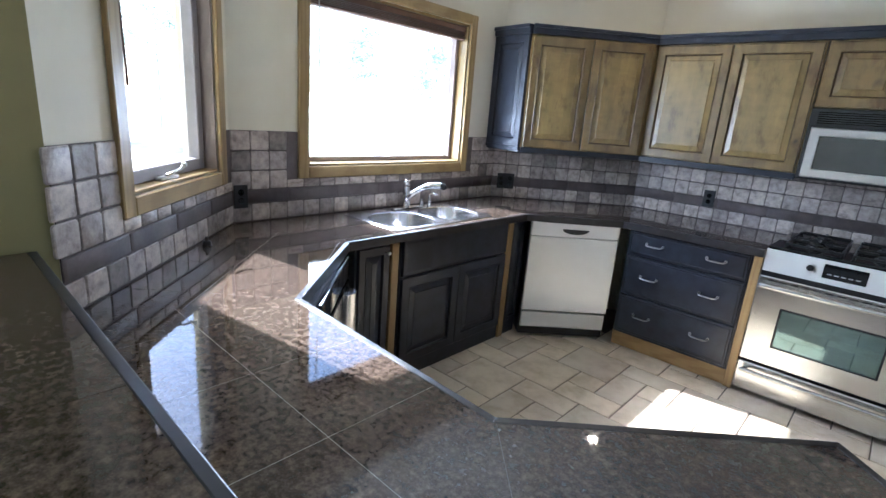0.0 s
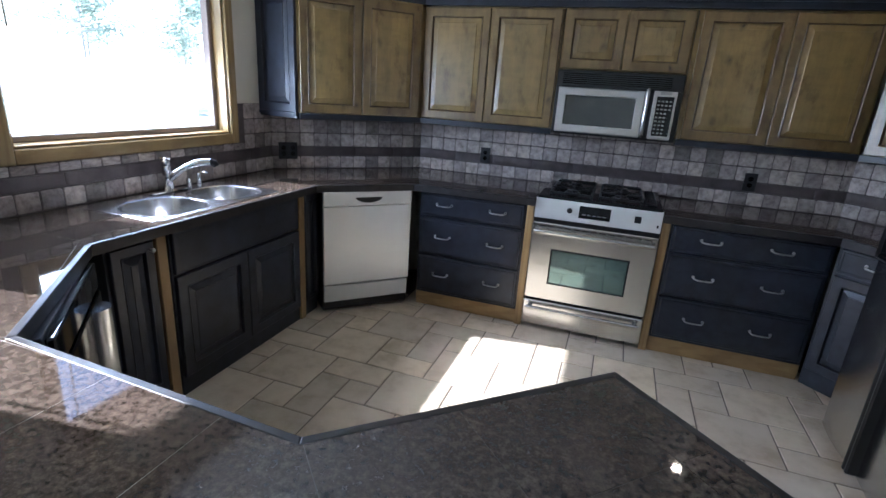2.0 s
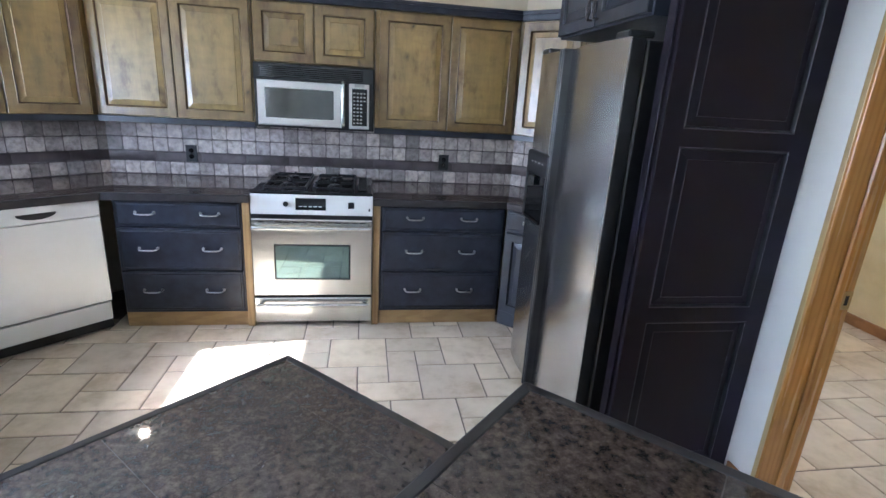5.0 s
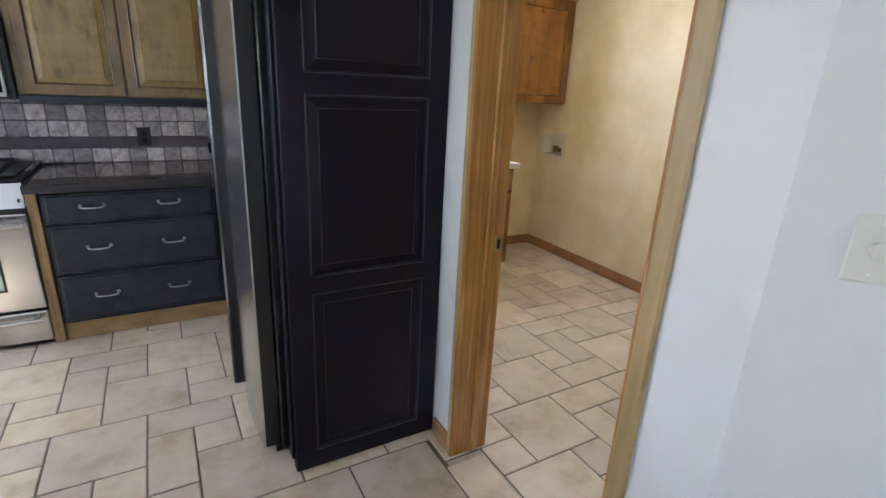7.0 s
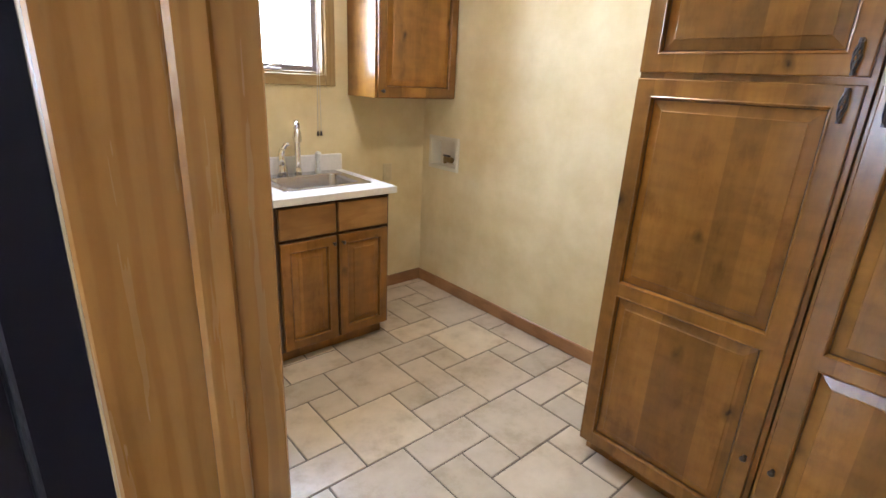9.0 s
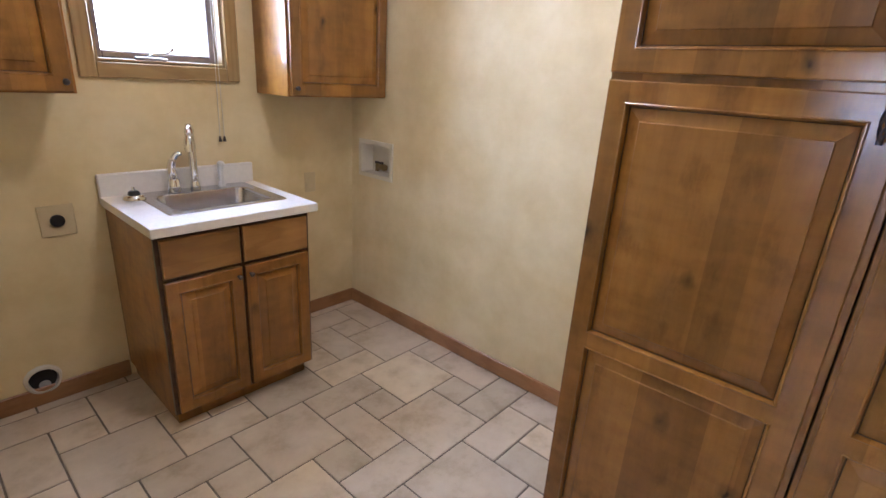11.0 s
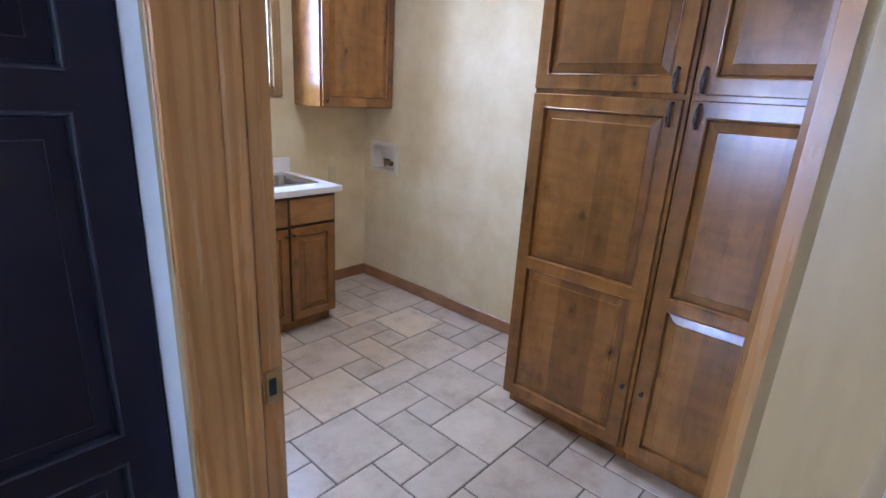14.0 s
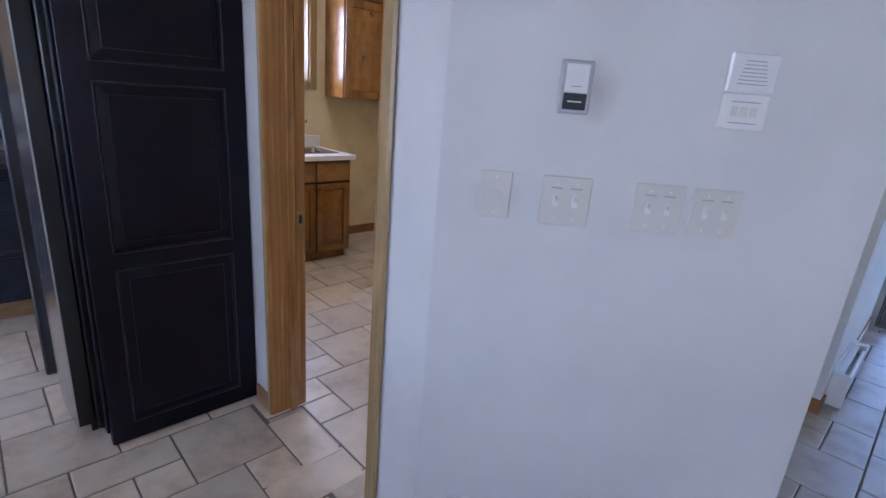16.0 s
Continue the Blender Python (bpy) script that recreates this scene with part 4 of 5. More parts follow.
def upper(name, m, w, z0, z1, depth, body, groove, doors, label, group=""):
    c = cabinet(name, m, w, z0, z1, depth, body, label, group)
    for a, b in doors:
        door("door", a, z0 + 0.006, b, z1 - 0.012, body, groove, c)
    return c


upper("wall_cabinet", pose(-1.43, 3.60, 0), 0.94, UZ0, UZ1, 0.325, "alder", "alder_glaze", ((0.012, 0.466), (0.474, 0.928)), "knotty alder wall cabinet with two raised panel doors", "alder wall cabinets")
upper("wall_cabinet", pose(-0.488, 3.60, 0), 0.757, 1.672, UZ1, 0.325, "alder", "alder_glaze", ((0.010, 0.374), (0.382, 0.747)), "short knotty alder cabinet above the microwave", "alder wall cabinets")
upper("wall_cabinet", pose(0.271, 3.60, 0), 0.965, UZ0, UZ1, 0.325, "alder", "alder_glaze", ((0.030, 0.488), (0.496, 0.953)), "knotty alder wall cabinet with two raised panel doors", "alder wall cabinets")

# corner wall cabinet above the dishwasher, its blue end panel
cw = thing("corner_wall_cabinet", pose(-2.02, 2.965, 0, 0, 0, 45), "knotty alder corner wall cabinet with a navy end panel", "cabinet", "alder wall cabinets")
inv = cw.matrix_world.inverted()


def local(pts):
    return [tuple((inv @ Vector((x, y, 0)))[:2]) for x, y in pts]


part("body", prism(local([(-2.02, 2.965), (-1.432, 3.553), (-1.432, 3.80), (-1.56, 3.91), (-2.35, 3.11), (-2.35, 3.02)]), UZ0, UZ1), "alder", cw)
for a, b in ((0.012, 0.412), (0.418, 0.818)):
    door("door", a, UZ0 + 0.006, b, UZ1 - 0.012, "alder", "alder_glaze", cw)
ep = Vector((-2.02 + 2.35, 2.965 - 3.02))
end_panel = door("end_panel", 0.0, UZ0, ep.length - 0.004, UZ1, "navy", "navy_edge", cw, label="navy painted end panel")
end_panel.matrix_local = inv @ pose(-2.35, 3.018, 0, 0, 0, math.degrees(math.atan2(ep.y, ep.x)))

# corner wall cabinet beside the refrigerator
c2 = cabinet("corner_wall_cabinet", pose(1.247, 3.588, 0, 0, 0, -45), 0.44, UZ0, UZ1, 0.28, "alder", "knotty alder corner wall cabinet beside the refrigerator", "alder wall cabinets")
door("door", 0.016, UZ0 + 0.006, 0.42, UZ1 - 0.012, "alder", "alder_glaze", c2)


def trim_run(name, pts, z0, z1, out, label):
    """Moulding along the fronts of the wall cabinets."""
    o = thing(name, pose(0, 0, 0), label, "moulding")
    for a, b in zip(pts, pts[1:]):
        a, b = Vector(a), Vector(b)
        d = (b - a).normalized()
        nr = Vector((d.y, -d.x))
        q = [a - nr * 0.02, b - nr * 0.02, b + nr * out, a + nr * out]
        part("moulding", prism([tuple(v) for v in q], z0, z1, 0.006), "navy", o)
        q = [a - nr * 0.02, b - nr * 0.02, b + nr * (out + 0.012), a + nr * (out + 0.012)]
        part("bead", prism([tuple(v) for v in q], z1 - 0.018, z1 + 0.004, 0.003), "navy", o)


FRONT = [(-2.35, 3.02), (-2.02, 2.965), (-1.432, 3.60), (1.24, 3.60), (1.56, 3.28)]
trim_run("crown_moulding", FRONT, UZ1 + 0.001, UZ1 + 0.055, 0.030, "navy painted crown moulding above the wall cabinets")
trim_run("light_rail", FRONT[:3] + [(-0.492, 3.60)], UZ0 - 0.036, UZ0 - 0.004, 0.012, "navy painted light rail below the wall cabinets")
trim_run("light_rail", [(0.274, 3.60), (1.24, 3.60), (1.56, 3.28)], UZ0 - 0.036, UZ0 - 0.004, 0.012, "navy painted light rail below the wall cabinets")

# ---- microwave ----
mw = thing("microwave", pose(-0.485, 3.545, 0), "stainless over-range microwave with black vent grille", "microwave")
part("body", boxes((0.0, 0.02, 1.272, 0.752, 0.378, 1.666, 0.004)), "black", mw)
part("vent_panel", boxes((0.004, -0.012, 1.568, 0.748, 0.02, 1.664, 0.003)), "black", mw)
for k in range(6):
    part("vent_slat", boxes((0.04, -0.018, 1.584 + 0.0115 * k, 0.68, -0.010, 1.589 + 0.0115 * k, 0.001)), "black_gloss", mw)
dm = bmesh.new()
nested(dm, 0.022, 1.286, 0.542, 1.563, [(0, 0.018), (0, -0.010), (0.006, -0.016), (0.044, -0.016), (0.048, -0.012)], False, [0] * 4)
md = part("door", dm, "mw_steel", mw, "stainless door frame")
part("window", boxes((0.068, -0.012, 1.332, 0.496, 0.0, 1.517)), "mw_glass", md)
mh = tube(bmesh.new(), smooth_curve([(0.555, -0.016, 1.30), (0.556, -0.040, 1.32), (0.556, -0.046, 1.43), (0.556, -0.040, 1.56), (0.555, -0.016, 1.58)]), 0.012, 10)
part("handle", mh, "steel", md, "curved stainless handle", True)
pn = part("control_panel", boxes((0.592, -0.010, 1.284, 0.722, 0.018, 1.586, 0.004)), "mw_steel", mw)
part("display", boxes((0.628, -0.012, 1.548, 0.690, -0.0095, 1.568)), "bar_print", pn)
part("keypad", boxes((0.612, -0.012, 1.306, 0.708, -0.0095, 1.538)), "black_gloss", pn)
for r in range(9):
    for c in range(4):
        if r < 6 and c == 3:
            continue
        part("key", boxes((0.619 + 0.022 * c, -0.0132, 1.318 + 0.0235 * r, 0.632 + 0.022 * c, -0.0118, 1.327 + 0.0235 * r)), "bar_print", pn)

# ---- range ----
ra = thing("range", pose(-0.482, 3.25, 0), "stainless slide-in gas range with black cooktop", "range")
part("body", boxes((0.004, 0.03, 0.02, 0.744, 0.66, 0.875, 0.003)), "black", ra)
cp = bmesh.new()
q = [[cp.verts.new((x, y, z)) for y, z in ((0.0, 0.764), (0.035, 0.764), (0.035, 0.892), (0.016, 0.892))] for x in (0.0, 0.748)]
cp.faces.new(q[0])
cp.faces.new(q[1][::-1])
for i in range(4):
    cp.faces.new((q[0][i], q[0][(i + 1) % 4], q[1][(i + 1) % 4], q[1][i]))
bmesh.ops.bevel(cp, geom=cp.edges[:], offset=0.003, segments=2, affect="EDGES")
cpo = part("control_panel", cp, "steel_pale", ra)
tilt = Matrix.Translation((0, 0.0, 0.764)) @ Matrix.Rotation(math.atan2(0.016, 0.128), 4, "X").inverted()


def on_panel(name, bm, material, label=""):
    o = part(name, bm, material, cpo, label, True)
    o.matrix_local = tilt
    return o


on_panel("knob", cyl(bmesh.new(), 0.214, -0.012, 0.068, 0.017, 0.022, "y", 24, 0.014, 0.002), "black", "black round knob")
on_panel("display", boxes((0.270, -0.003, 0.030, 0.456, 0.004, 0.105, 0.002)), "black_gloss")
for k in range(5):
    on_panel("display_mark", boxes((0.290 + 0.030 * k, -0.0042, 0.050, 0.310 + 0.030 * k, -0.0028, 0.056)), "bar_print")
on_panel("button", boxes((0.594, -0.004, 0.045, 0.632, 0.004, 0.085, 0.002)), "black")
on_panel("badge", boxes((0.722, -0.003, 0.030, 0.732, 0.004, 0.048, 0.001)), "black")
part("gap", boxes((0.0, 0.004, 0.738, 0.748, 0.03, 0.764)), "black", ra)
od = part("oven_door", boxes((-0.002, -0.016, 0.224, 0.750, 0.028, 0.738, 0.006)), "steel", ra)
for k in range(13):
    part("vent_slot", boxes((0.045 + 0.052 * k, -0.0172, 0.716, 0.083 + 0.052 * k, -0.0155, 0.722)), "dark_hole", od)
wb = bmesh.new()
nested(wb, 0.133, 0.336, 0.610, 0.576, [(0, -0.0155), (0.002, -0.0185), (0.010, -0.0185), (0.013, -0.0165)], True, [1, 1, 0])
part("oven_window", wb, ("oven_glass", "black"), od)


def bar_handle(parent, z, x0, x1, y):
    bm = tube(bmesh.new(), smooth_curve([(x0, y, z), (x0 + 0.006, y - 0.034, z), (x0 + 0.035, y - 0.046, z), (x1 - 0.035, y - 0.046, z), (x1 - 0.006, y - 0.034, z), (x1, y, z)]), 0.013, 12)
    return part("handle", bm, "steel", parent, "rounded stainless bar handle", True)


bar_handle(od, 0.690, 0.040, 0.708, -0.016)
dr = part("drawer", boxes((-0.002, -0.014, 0.036, 0.750, 0.028, 0.208, 0.006)), "steel", ra, "stainless warming drawer")
bar_handle(dr, 0.172, 0.045, 0.703, -0.014)
ct = part("cooktop", boxes((0.002, 0.016, 0.880, 0.746, 0.660, 0.906, 0.008)), "black_gloss", ra)
for bx in (0.20, 0.50):
    for by in (0.19, 0.48):
        b = part("burner", cyl(bmesh.new(), bx, by, 0.912, 0.052, 0.014, "z", 28, 0.046, 0.003), "iron", ct, "", True)
        part("burner_cap", cyl(bmesh.new(), bx, by, 0.924, 0.036, 0.010, "z", 28, 0.033, 0.003), "iron", b, "", True)
    gb = bmesh.new()
    for gx in (bx - 0.125, bx + 0.125):
        box(gb, gx - 0.006, 0.06, 0.906, gx + 0.006, 0.61, 0.930, 0.003)
    for gy in (0.065, 0.335, 0.605):
        box(gb, bx - 0.125, gy - 0.006, 0.918, bx + 0.125, gy + 0.006, 0.932, 0.003)
    for by in (0.19, 0.48):
        for dx, dy in ((1, 0), (-1, 0), (0, 1), (0, -1)):
            if dx:
                box(gb, bx + dx * 0.035, by - 0.006, 0.930, bx + dx * 0.125, by + 0.006, 0.943, 0.003)
            else:
                box(gb, bx - 0.006, by + dy * 0.035, 0.930, bx + 0.006, by + dy * 0.125, 0.943, 0.003)
    part("grate", gb, "iron", ct)
part("downdraft_vent", boxes((0.652, 0.10, 0.906, 0.712, 0.58, 0.916, 0.004)), "black", ct)
for k in range(12):
    part("vent_slat", boxes((0.658, 0.12 + 0.038 * k, 0.915, 0.706, 0.134 + 0.038 * k, 0.9195)), "iron", ct)

# ---- refrigerator ----
fr = thing("refrigerator", pose(1.108, 2.760, 0, 0, 0, -90), "stainless side-by-side refrigerator with black dispenser", "refrigerator")
part("body", boxes((0.0, 0.07, 0.03, 0.912, 0.672, 1.75, 0.006)), "black", fr)
part("base_grille", boxes((0.01, 0.05, 0.012, 0.902, 0.075, 0.085, 0.003)), "black", fr)
for x in (0.05, 0.86):
    part("foot", cyl(bmesh.new(), x, 0.09, 0.015, 0.02, 0.03, "z", 14), "black", fr)


def bowed_door(name, x0, x1, z0, z1):
    n = 10
    front = [(x0 + (x1 - x0) * i / n, 0.004 - 0.014 * math.sin(math.pi * i / n)) for i in range(n + 1)]
    d = part(name, boxes((x0, 0.006, z0, x1, 0.066, z1, 0.004)), "black", fr)
    part("steel_face", prism([(x1, 0.012), (x0, 0.012)] + front, z0 + 0.001, z1 - 0.001), "fridge_steel", d, "brushed stainless face", True)
    return d


fd = bowed_door("freezer_door", 0.004, 0.352, 1.282, 1.757)
fl = bowed_door("freezer_door", 0.004, 0.352, 0.05, 0.908)
rd = bowed_door("fridge_door", 0.402, 0.908, 0.05, 1.757)
for x0, x1, z0, dd in ((0.354, 0.374, 1.282, fd), (0.354, 0.374, 0.05, fl), (0.380, 0.400, 0.05, rd)):
    part("handle", boxes((x0, -0.038, z0, x1, 0.066, 1.757 if dd is not fl else 1.2815, 0.007)), "black", dd, "full-height black handle")
ds = part("dispenser", boxes((0.004, -0.018, 0.909, 0.352, 0.066, 1.281, 0.008)), "black", fd, "wide black water and ice dispenser")
part("niche", boxes((0.05, -0.0195, 0.930, 0.305, -0.0175, 1.165)), "black_gloss", ds)
part("spout", boxes((0.15, -0.036, 1.115, 0.20, -0.018, 1.16, 0.004)), "black_gloss", ds)
part("drip_tray", boxes((0.06, -0.030, 0.925, 0.295, -0.018, 0.940, 0.003)), "black_gloss", ds)
for k in range(4):
    part("button", boxes((0.085 + 0.052 * k, -0.0202, 1.222, 0.103 + 0.052 * k, -0.0178, 1.230, 0.001)), "bar_print", ds)
for x in (0.06, 0.85):
    part("hinge_cover", boxes((x - 0.05, 0.0, 1.758, x + 0.05, 0.10, 1.782, 0.006)), "black", fr)

# tall black end panel of the refrigerator bay and the cabinet above
bay = thing("tall_cabinet_side", pose(1.205, 1.737, 0), "tall black-stained end panel with raised panels beside the refrigerator", "cabinet")
part("board", boxes((0.0, 0.0, 0.0, 0.588, 0.03, 2.42, 0.002)), "black_brown", bay)
door("panelling", 0.0, 0.006, 0.588, 2.40, "black_brown", "navy_edge", bay, (0.770, 1.435), 0.088, 0.0, "", 0.040, "black_highlight")
part("stile", boxes((-0.012, 0.0, 0.055, -0.001, 0.045, 2.42, 0.003)), "black_brown", bay)
oc = thing("over_fridge_cabinet", pose(1.165, 2.665, 0, 0, 0, -90), "navy cabinet with two doors above the refrigerator", "cabinet")
part("body", boxes((0.0, 0.0, 1.825, 0.84, 0.62, 2.40, 0.002)), "navy", oc)
for n, (a, b) in enumerate(((0.01, 0.416), (0.424, 0.83))):
    d = door("door", a, 1.835, b, 2.39, "navy", "navy_edge", oc)
    twisted_pull(d, b - 0.025 if n == 0 else a + 0.025, 1.90)

# ---- kitchen sink and faucet ----
sk = thing("kitchen_sink", pose(-2.075, 2.10, TOP), "double bowl stainless steel drop-in sink", "sink")


def rounded(x0, y0, x1, y1, r, n=6):
    out = []
    for cx, cy, a in ((x1 - r, y0 + r, -90), (x1 - r, y1 - r, 0), (x0 + r, y1 - r, 90), (x0 + r, y0 + r, 180)):
        out += [(cx + r * math.cos(radians(a + 90 * i / n)), cy + r * math.sin(radians(a + 90 * i / n))) for i in range(n + 1)]
    return out


def bowl(bm, outline, depth, z=0.004, shrink=0.86):
    cx, cy = sum(p[0] for p in outline) / len(outline), sum(p[1] for p in outline) / len(outline)
    rings = []
    for s, dz in ((1.035, z + 0.001), (1.0, z - 0.002), (0.975, z - 0.012), (0.93, -depth * 0.85), (0.89, -depth * 0.97), (0.80, -depth)):
        rings.append([bm.verts.new((cx + (x - cx) * s, cy + (y - cy) * s, dz)) for x, y in outline])
    m = len(outline)
    for a, b in zip(rings, rings[1:]):
        for i in range(m):
            bm.faces.new((a[i], a[(i + 1) % m], b[(i + 1) % m], b[i]))
    bm.faces.new(rings[-1])
    return rings[0]


def sink_deck(parent, x0, y0, x1, y1, bowls, r=0.05):
    """A flat rim with openings, made as strips round each bowl."""
    bm = bmesh.new()
    outer = [bm.verts.new((x, y, 0.004)) for x, y in rounded(x0, y0, x1, y1, r)]
    low = [bm.verts.new((x * 1.012 - (x0 + x1) / 2 * 0.012, y * 1.01 - (y0 + y1) / 2 * 0.01, 0.0005)) for x, y in rounded(x0, y0, x1, y1, r)]
    m = len(outer)
    for i in range(m):
        bm.faces.new((low[i], low[(i + 1) % m], outer[(i + 1) % m], outer[i]))
    edges = [bm.edges.get((outer[i], outer[(i + 1) % m])) for i in range(m)]
    for o in bowls:
        cx, cy = sum(p[0] for p in o) / len(o), sum(p[1] for p in o) / len(o)
        ring = [bm.verts.new((cx + (x - cx) * 1.034, cy + (y - cy) * 1.034, 0.004)) for x, y in o]
        edges += [bm.edges.new((ring[i], ring[(i + 1) % len(ring)])) for i in range(len(ring))]
    bmesh.ops.triangle_fill(bm, use_beauty=True, use_dissolve=False, edges=edges)
    part("rim", bm, "sink_steel", parent)
    for o in bowls:
        b2 = bmesh.new()
        bowl(b2, o, 0.16)
        b = part("bowl", b2, "sink_steel", parent, "", True)
        cx, cy = sum(p[0] for p in o) / len(o), sum(p[1] for p in o) / len(o)
        part("drain", cyl(bmesh.new(), cx, cy, -0.157, 0.042, 0.005, "z", 24, 0.036), "chrome", b, "", True)


sink_deck(sk, -0.235, -0.415, 0.245, 0.405, [rounded(-0.135, -0.375, 0.205, -0.025, 0.13, 8), rounded(-0.135, 0.020, 0.205, 0.365, 0.13, 8)])
fa = thing("kitchen_faucet", pose(-2.255, 2.13, TOP + 0.005), "chrome single-lever kitchen faucet with pull-out spout", "faucet")
part("base", boxes((-0.025, -0.11, 0.0, 0.025, 0.11, 0.010, 0.005)), "chrome", fa, "", True)
part("column", cyl(bmesh.new(), 0, 0, 0.075, 0.026, 0.13, "z", 24, 0.021, 0.003), "chrome", fa, "", True)
part("spout", tube(bmesh.new(), smooth_curve([(0.0, 0.0, 0.06), (0.05, 0.03, 0.115), (0.12, 0.07, 0.155), (0.19, 0.11, 0.165)]), [0.02] * 5 + [0.017] * 5 + [0.02] * 6, 14), "chrome", fa, "", True)
part("spray_head", tube(bmesh.new(), [(0.185, 0.107, 0.166), (0.205, 0.118, 0.160), (0.212, 0.122, 0.145)], [0.019, 0.02, 0.016], 14), "black", fa, "dark spray tip", True)
lv = part("lever", cyl(bmesh.new(), 0, 0, 0.155, 0.024, 0.030, "z", 24, 0.02, 0.005), "chrome", fa, "", True)
part("handle", boxes((-0.045, -0.013, 0.170, 0.03, 0.013, 0.182, 0.005)), "chrome", lv, "", True)
for y, h, lab in ((2.265, 0.055, "small chrome air gap cap beside the faucet"), (2.335, 0.075, "small chrome soap dispenser beside the faucet")):
    so = thing("soap_dispenser" if h > 0.06 else "air_gap", pose(-2.255, y, TOP + 0.005), lab, "soap dispenser" if h > 0.06 else "air gap")
    part("body", cyl(bmesh.new(), 0, 0, h / 2, 0.016, h, "z", 18, 0.013, 0.003), "chrome", so, "", True)
    if h > 0.06:
        part("spout", tube(bmesh.new(), [(0, 0, h), (0.02, 0.01, h + 0.008), (0.045, 0.02, h + 0.002)], 0.006, 8), "chrome", so, "", True)
cap = thing("counter_plug", pose(-2.03, 0.815, TOP), "small dark round plug on the worktop by the tiles", "plug")
part("body", cyl(bmesh.new(), 0, 0, 0.012, 0.02, 0.022, "z", 16, 0.015, 0.003), "black", cap, "", True)
part("stem", cyl(bmesh.new(), 0, 0, 0.03, 0.007, 0.018, "z", 12), "bronze", cap, "", True)

outlet(wall_4, 0.545, 1.035)
outlet(wall_4, 2.36, 1.04)
outlet(wall_3, 0.11, 1.01, 0.13, 0.118, "wide black outlet plate on stone tiles")
outlet(wall_2, 0.042, 1.012, 0.070, 0.115)

# ---- switches and panels on the angled wall ----


def on_wall8(x, z):
    return wall_8.matrix_world @ Matrix.Translation((x, 0, z))


def switch_plate(s0, s1, z0, z1, gangs, label):
    p = thing("switch_plate", on_wall8((s0 + s1) / 2, (z0 + z1) / 2), label, "switch", "switches on the angled wall")
    w, h = (s1 - s0) / 2, (z1 - z0) / 2
    part("plate", boxes((-w, -0.006, -h, w, -0.0005, h, 0.003)), "ivory_plastic", p)
    for g in range(gangs):
        x = 0 if gangs == 1 else (-0.023 + 0.046 * g)
        if gangs == 1:
            part("dial", cyl(bmesh.new(), x, -0.013, 0, 0.015, 0.016, "y", 22, 0.012, 0.002), "ivory_plastic", p, "round dimmer dial", True)
        else:
            part("surround", boxes((x - 0.007, -0.0075, -0.014, x + 0.007, -0.0058, 0.014, 0.0006)), "white_plastic", p)
            part("toggle", boxes((x - 0.004, -0.020, 0.0, x + 0.004, -0.006, 0.012, 0.002)), "ivory_plastic", p)
            part("print", boxes((x - 0.014, -0.0066, 0.030, x + 0.014, -0.0059, 0.033)), "bar_print", p)
        for zz in (-0.042, 0.042):
            part("screw", cyl(bmesh.new(), x, -0.0065, zz, 0.003, 0.002, "y", 10), "white_plastic", p)


switch_plate(0.101, 0.177, 1.176, 1.290, 1, "ivory dimmer plate with a round dial on white wall")
switch_plate(0.248, 0.368, 1.169, 1.290, 2, "ivory double toggle switch plate on white wall")
switch_plate(0.471, 0.591, 1.170, 1.290, 2, "ivory double toggle switch plate on white wall")
switch_plate(0.608, 0.728, 1.170, 1.288, 2, "ivory double toggle switch plate on white wall")
th = thing("thermostat", on_wall8(0.291, 1.490), "grey thermostat with white cover and dark lower half", "thermostat")
part("body", boxes((-0.037, -0.014, -0.058, 0.037, -0.0005, 0.058, 0.004)), "thermostat_grey", th)
part("cover", boxes((-0.026, -0.020, -0.012, 0.026, -0.0155, 0.050, 0.002)), "white_plastic", th)
part("dark_cover", boxes((-0.026, -0.019, -0.048, 0.026, -0.0155, -0.013, 0.002)), "black", th)
part("print", boxes((-0.012, -0.0206, 0.001, 0.012, -0.0197, 0.003)), "bar_print", th)
part("print", boxes((-0.016, -0.0196, -0.032, 0.016, -0.0187, -0.029)), "white_plastic", th)
ic = thing("intercom", on_wall8(0.674, 1.507), "pale grey wall intercom with speaker slots", "intercom")
part("panel", boxes((-0.054, -0.008, -0.080, 0.054, -0.0005, 0.0, 0.003)), "white_plastic", ic)
part("speaker", boxes((-0.054, -0.014, 0.0, 0.054, -0.0005, 0.084, 0.004)), "steel_pale", ic)
for k in range(7):
    part("speaker_slot", boxes((-0.034 + 0.002 * k, -0.0147, 0.018 + 0.008 * k, 0.034 - 0.002 * k, -0.0137, 0.020 + 0.008 * k)), "bar_print", ic)
for k in range(3):
    part("button", boxes((-0.030 + 0.022 * k, -0.0105, -0.050, -0.014 + 0.022 * k, -0.0077, -0.030, 0.001)), "ivory_plastic", ic)
for k in range(2):
    part("print", boxes((-0.03, -0.0087, -0.066 + 0.046 * k, 0.034, -0.0078, -0.0635 + 0.046 * k)), "bar_print", ic)
lo_out = thing("outlet", on_wall8(0.126, 0.265), "white duplex outlet plate low on the wall", "outlet", "outlets")
part("plate", boxes((-0.036, -0.006, -0.058, 0.036, -0.0005, 0.058, 0.003)), "white_plastic", lo_out)

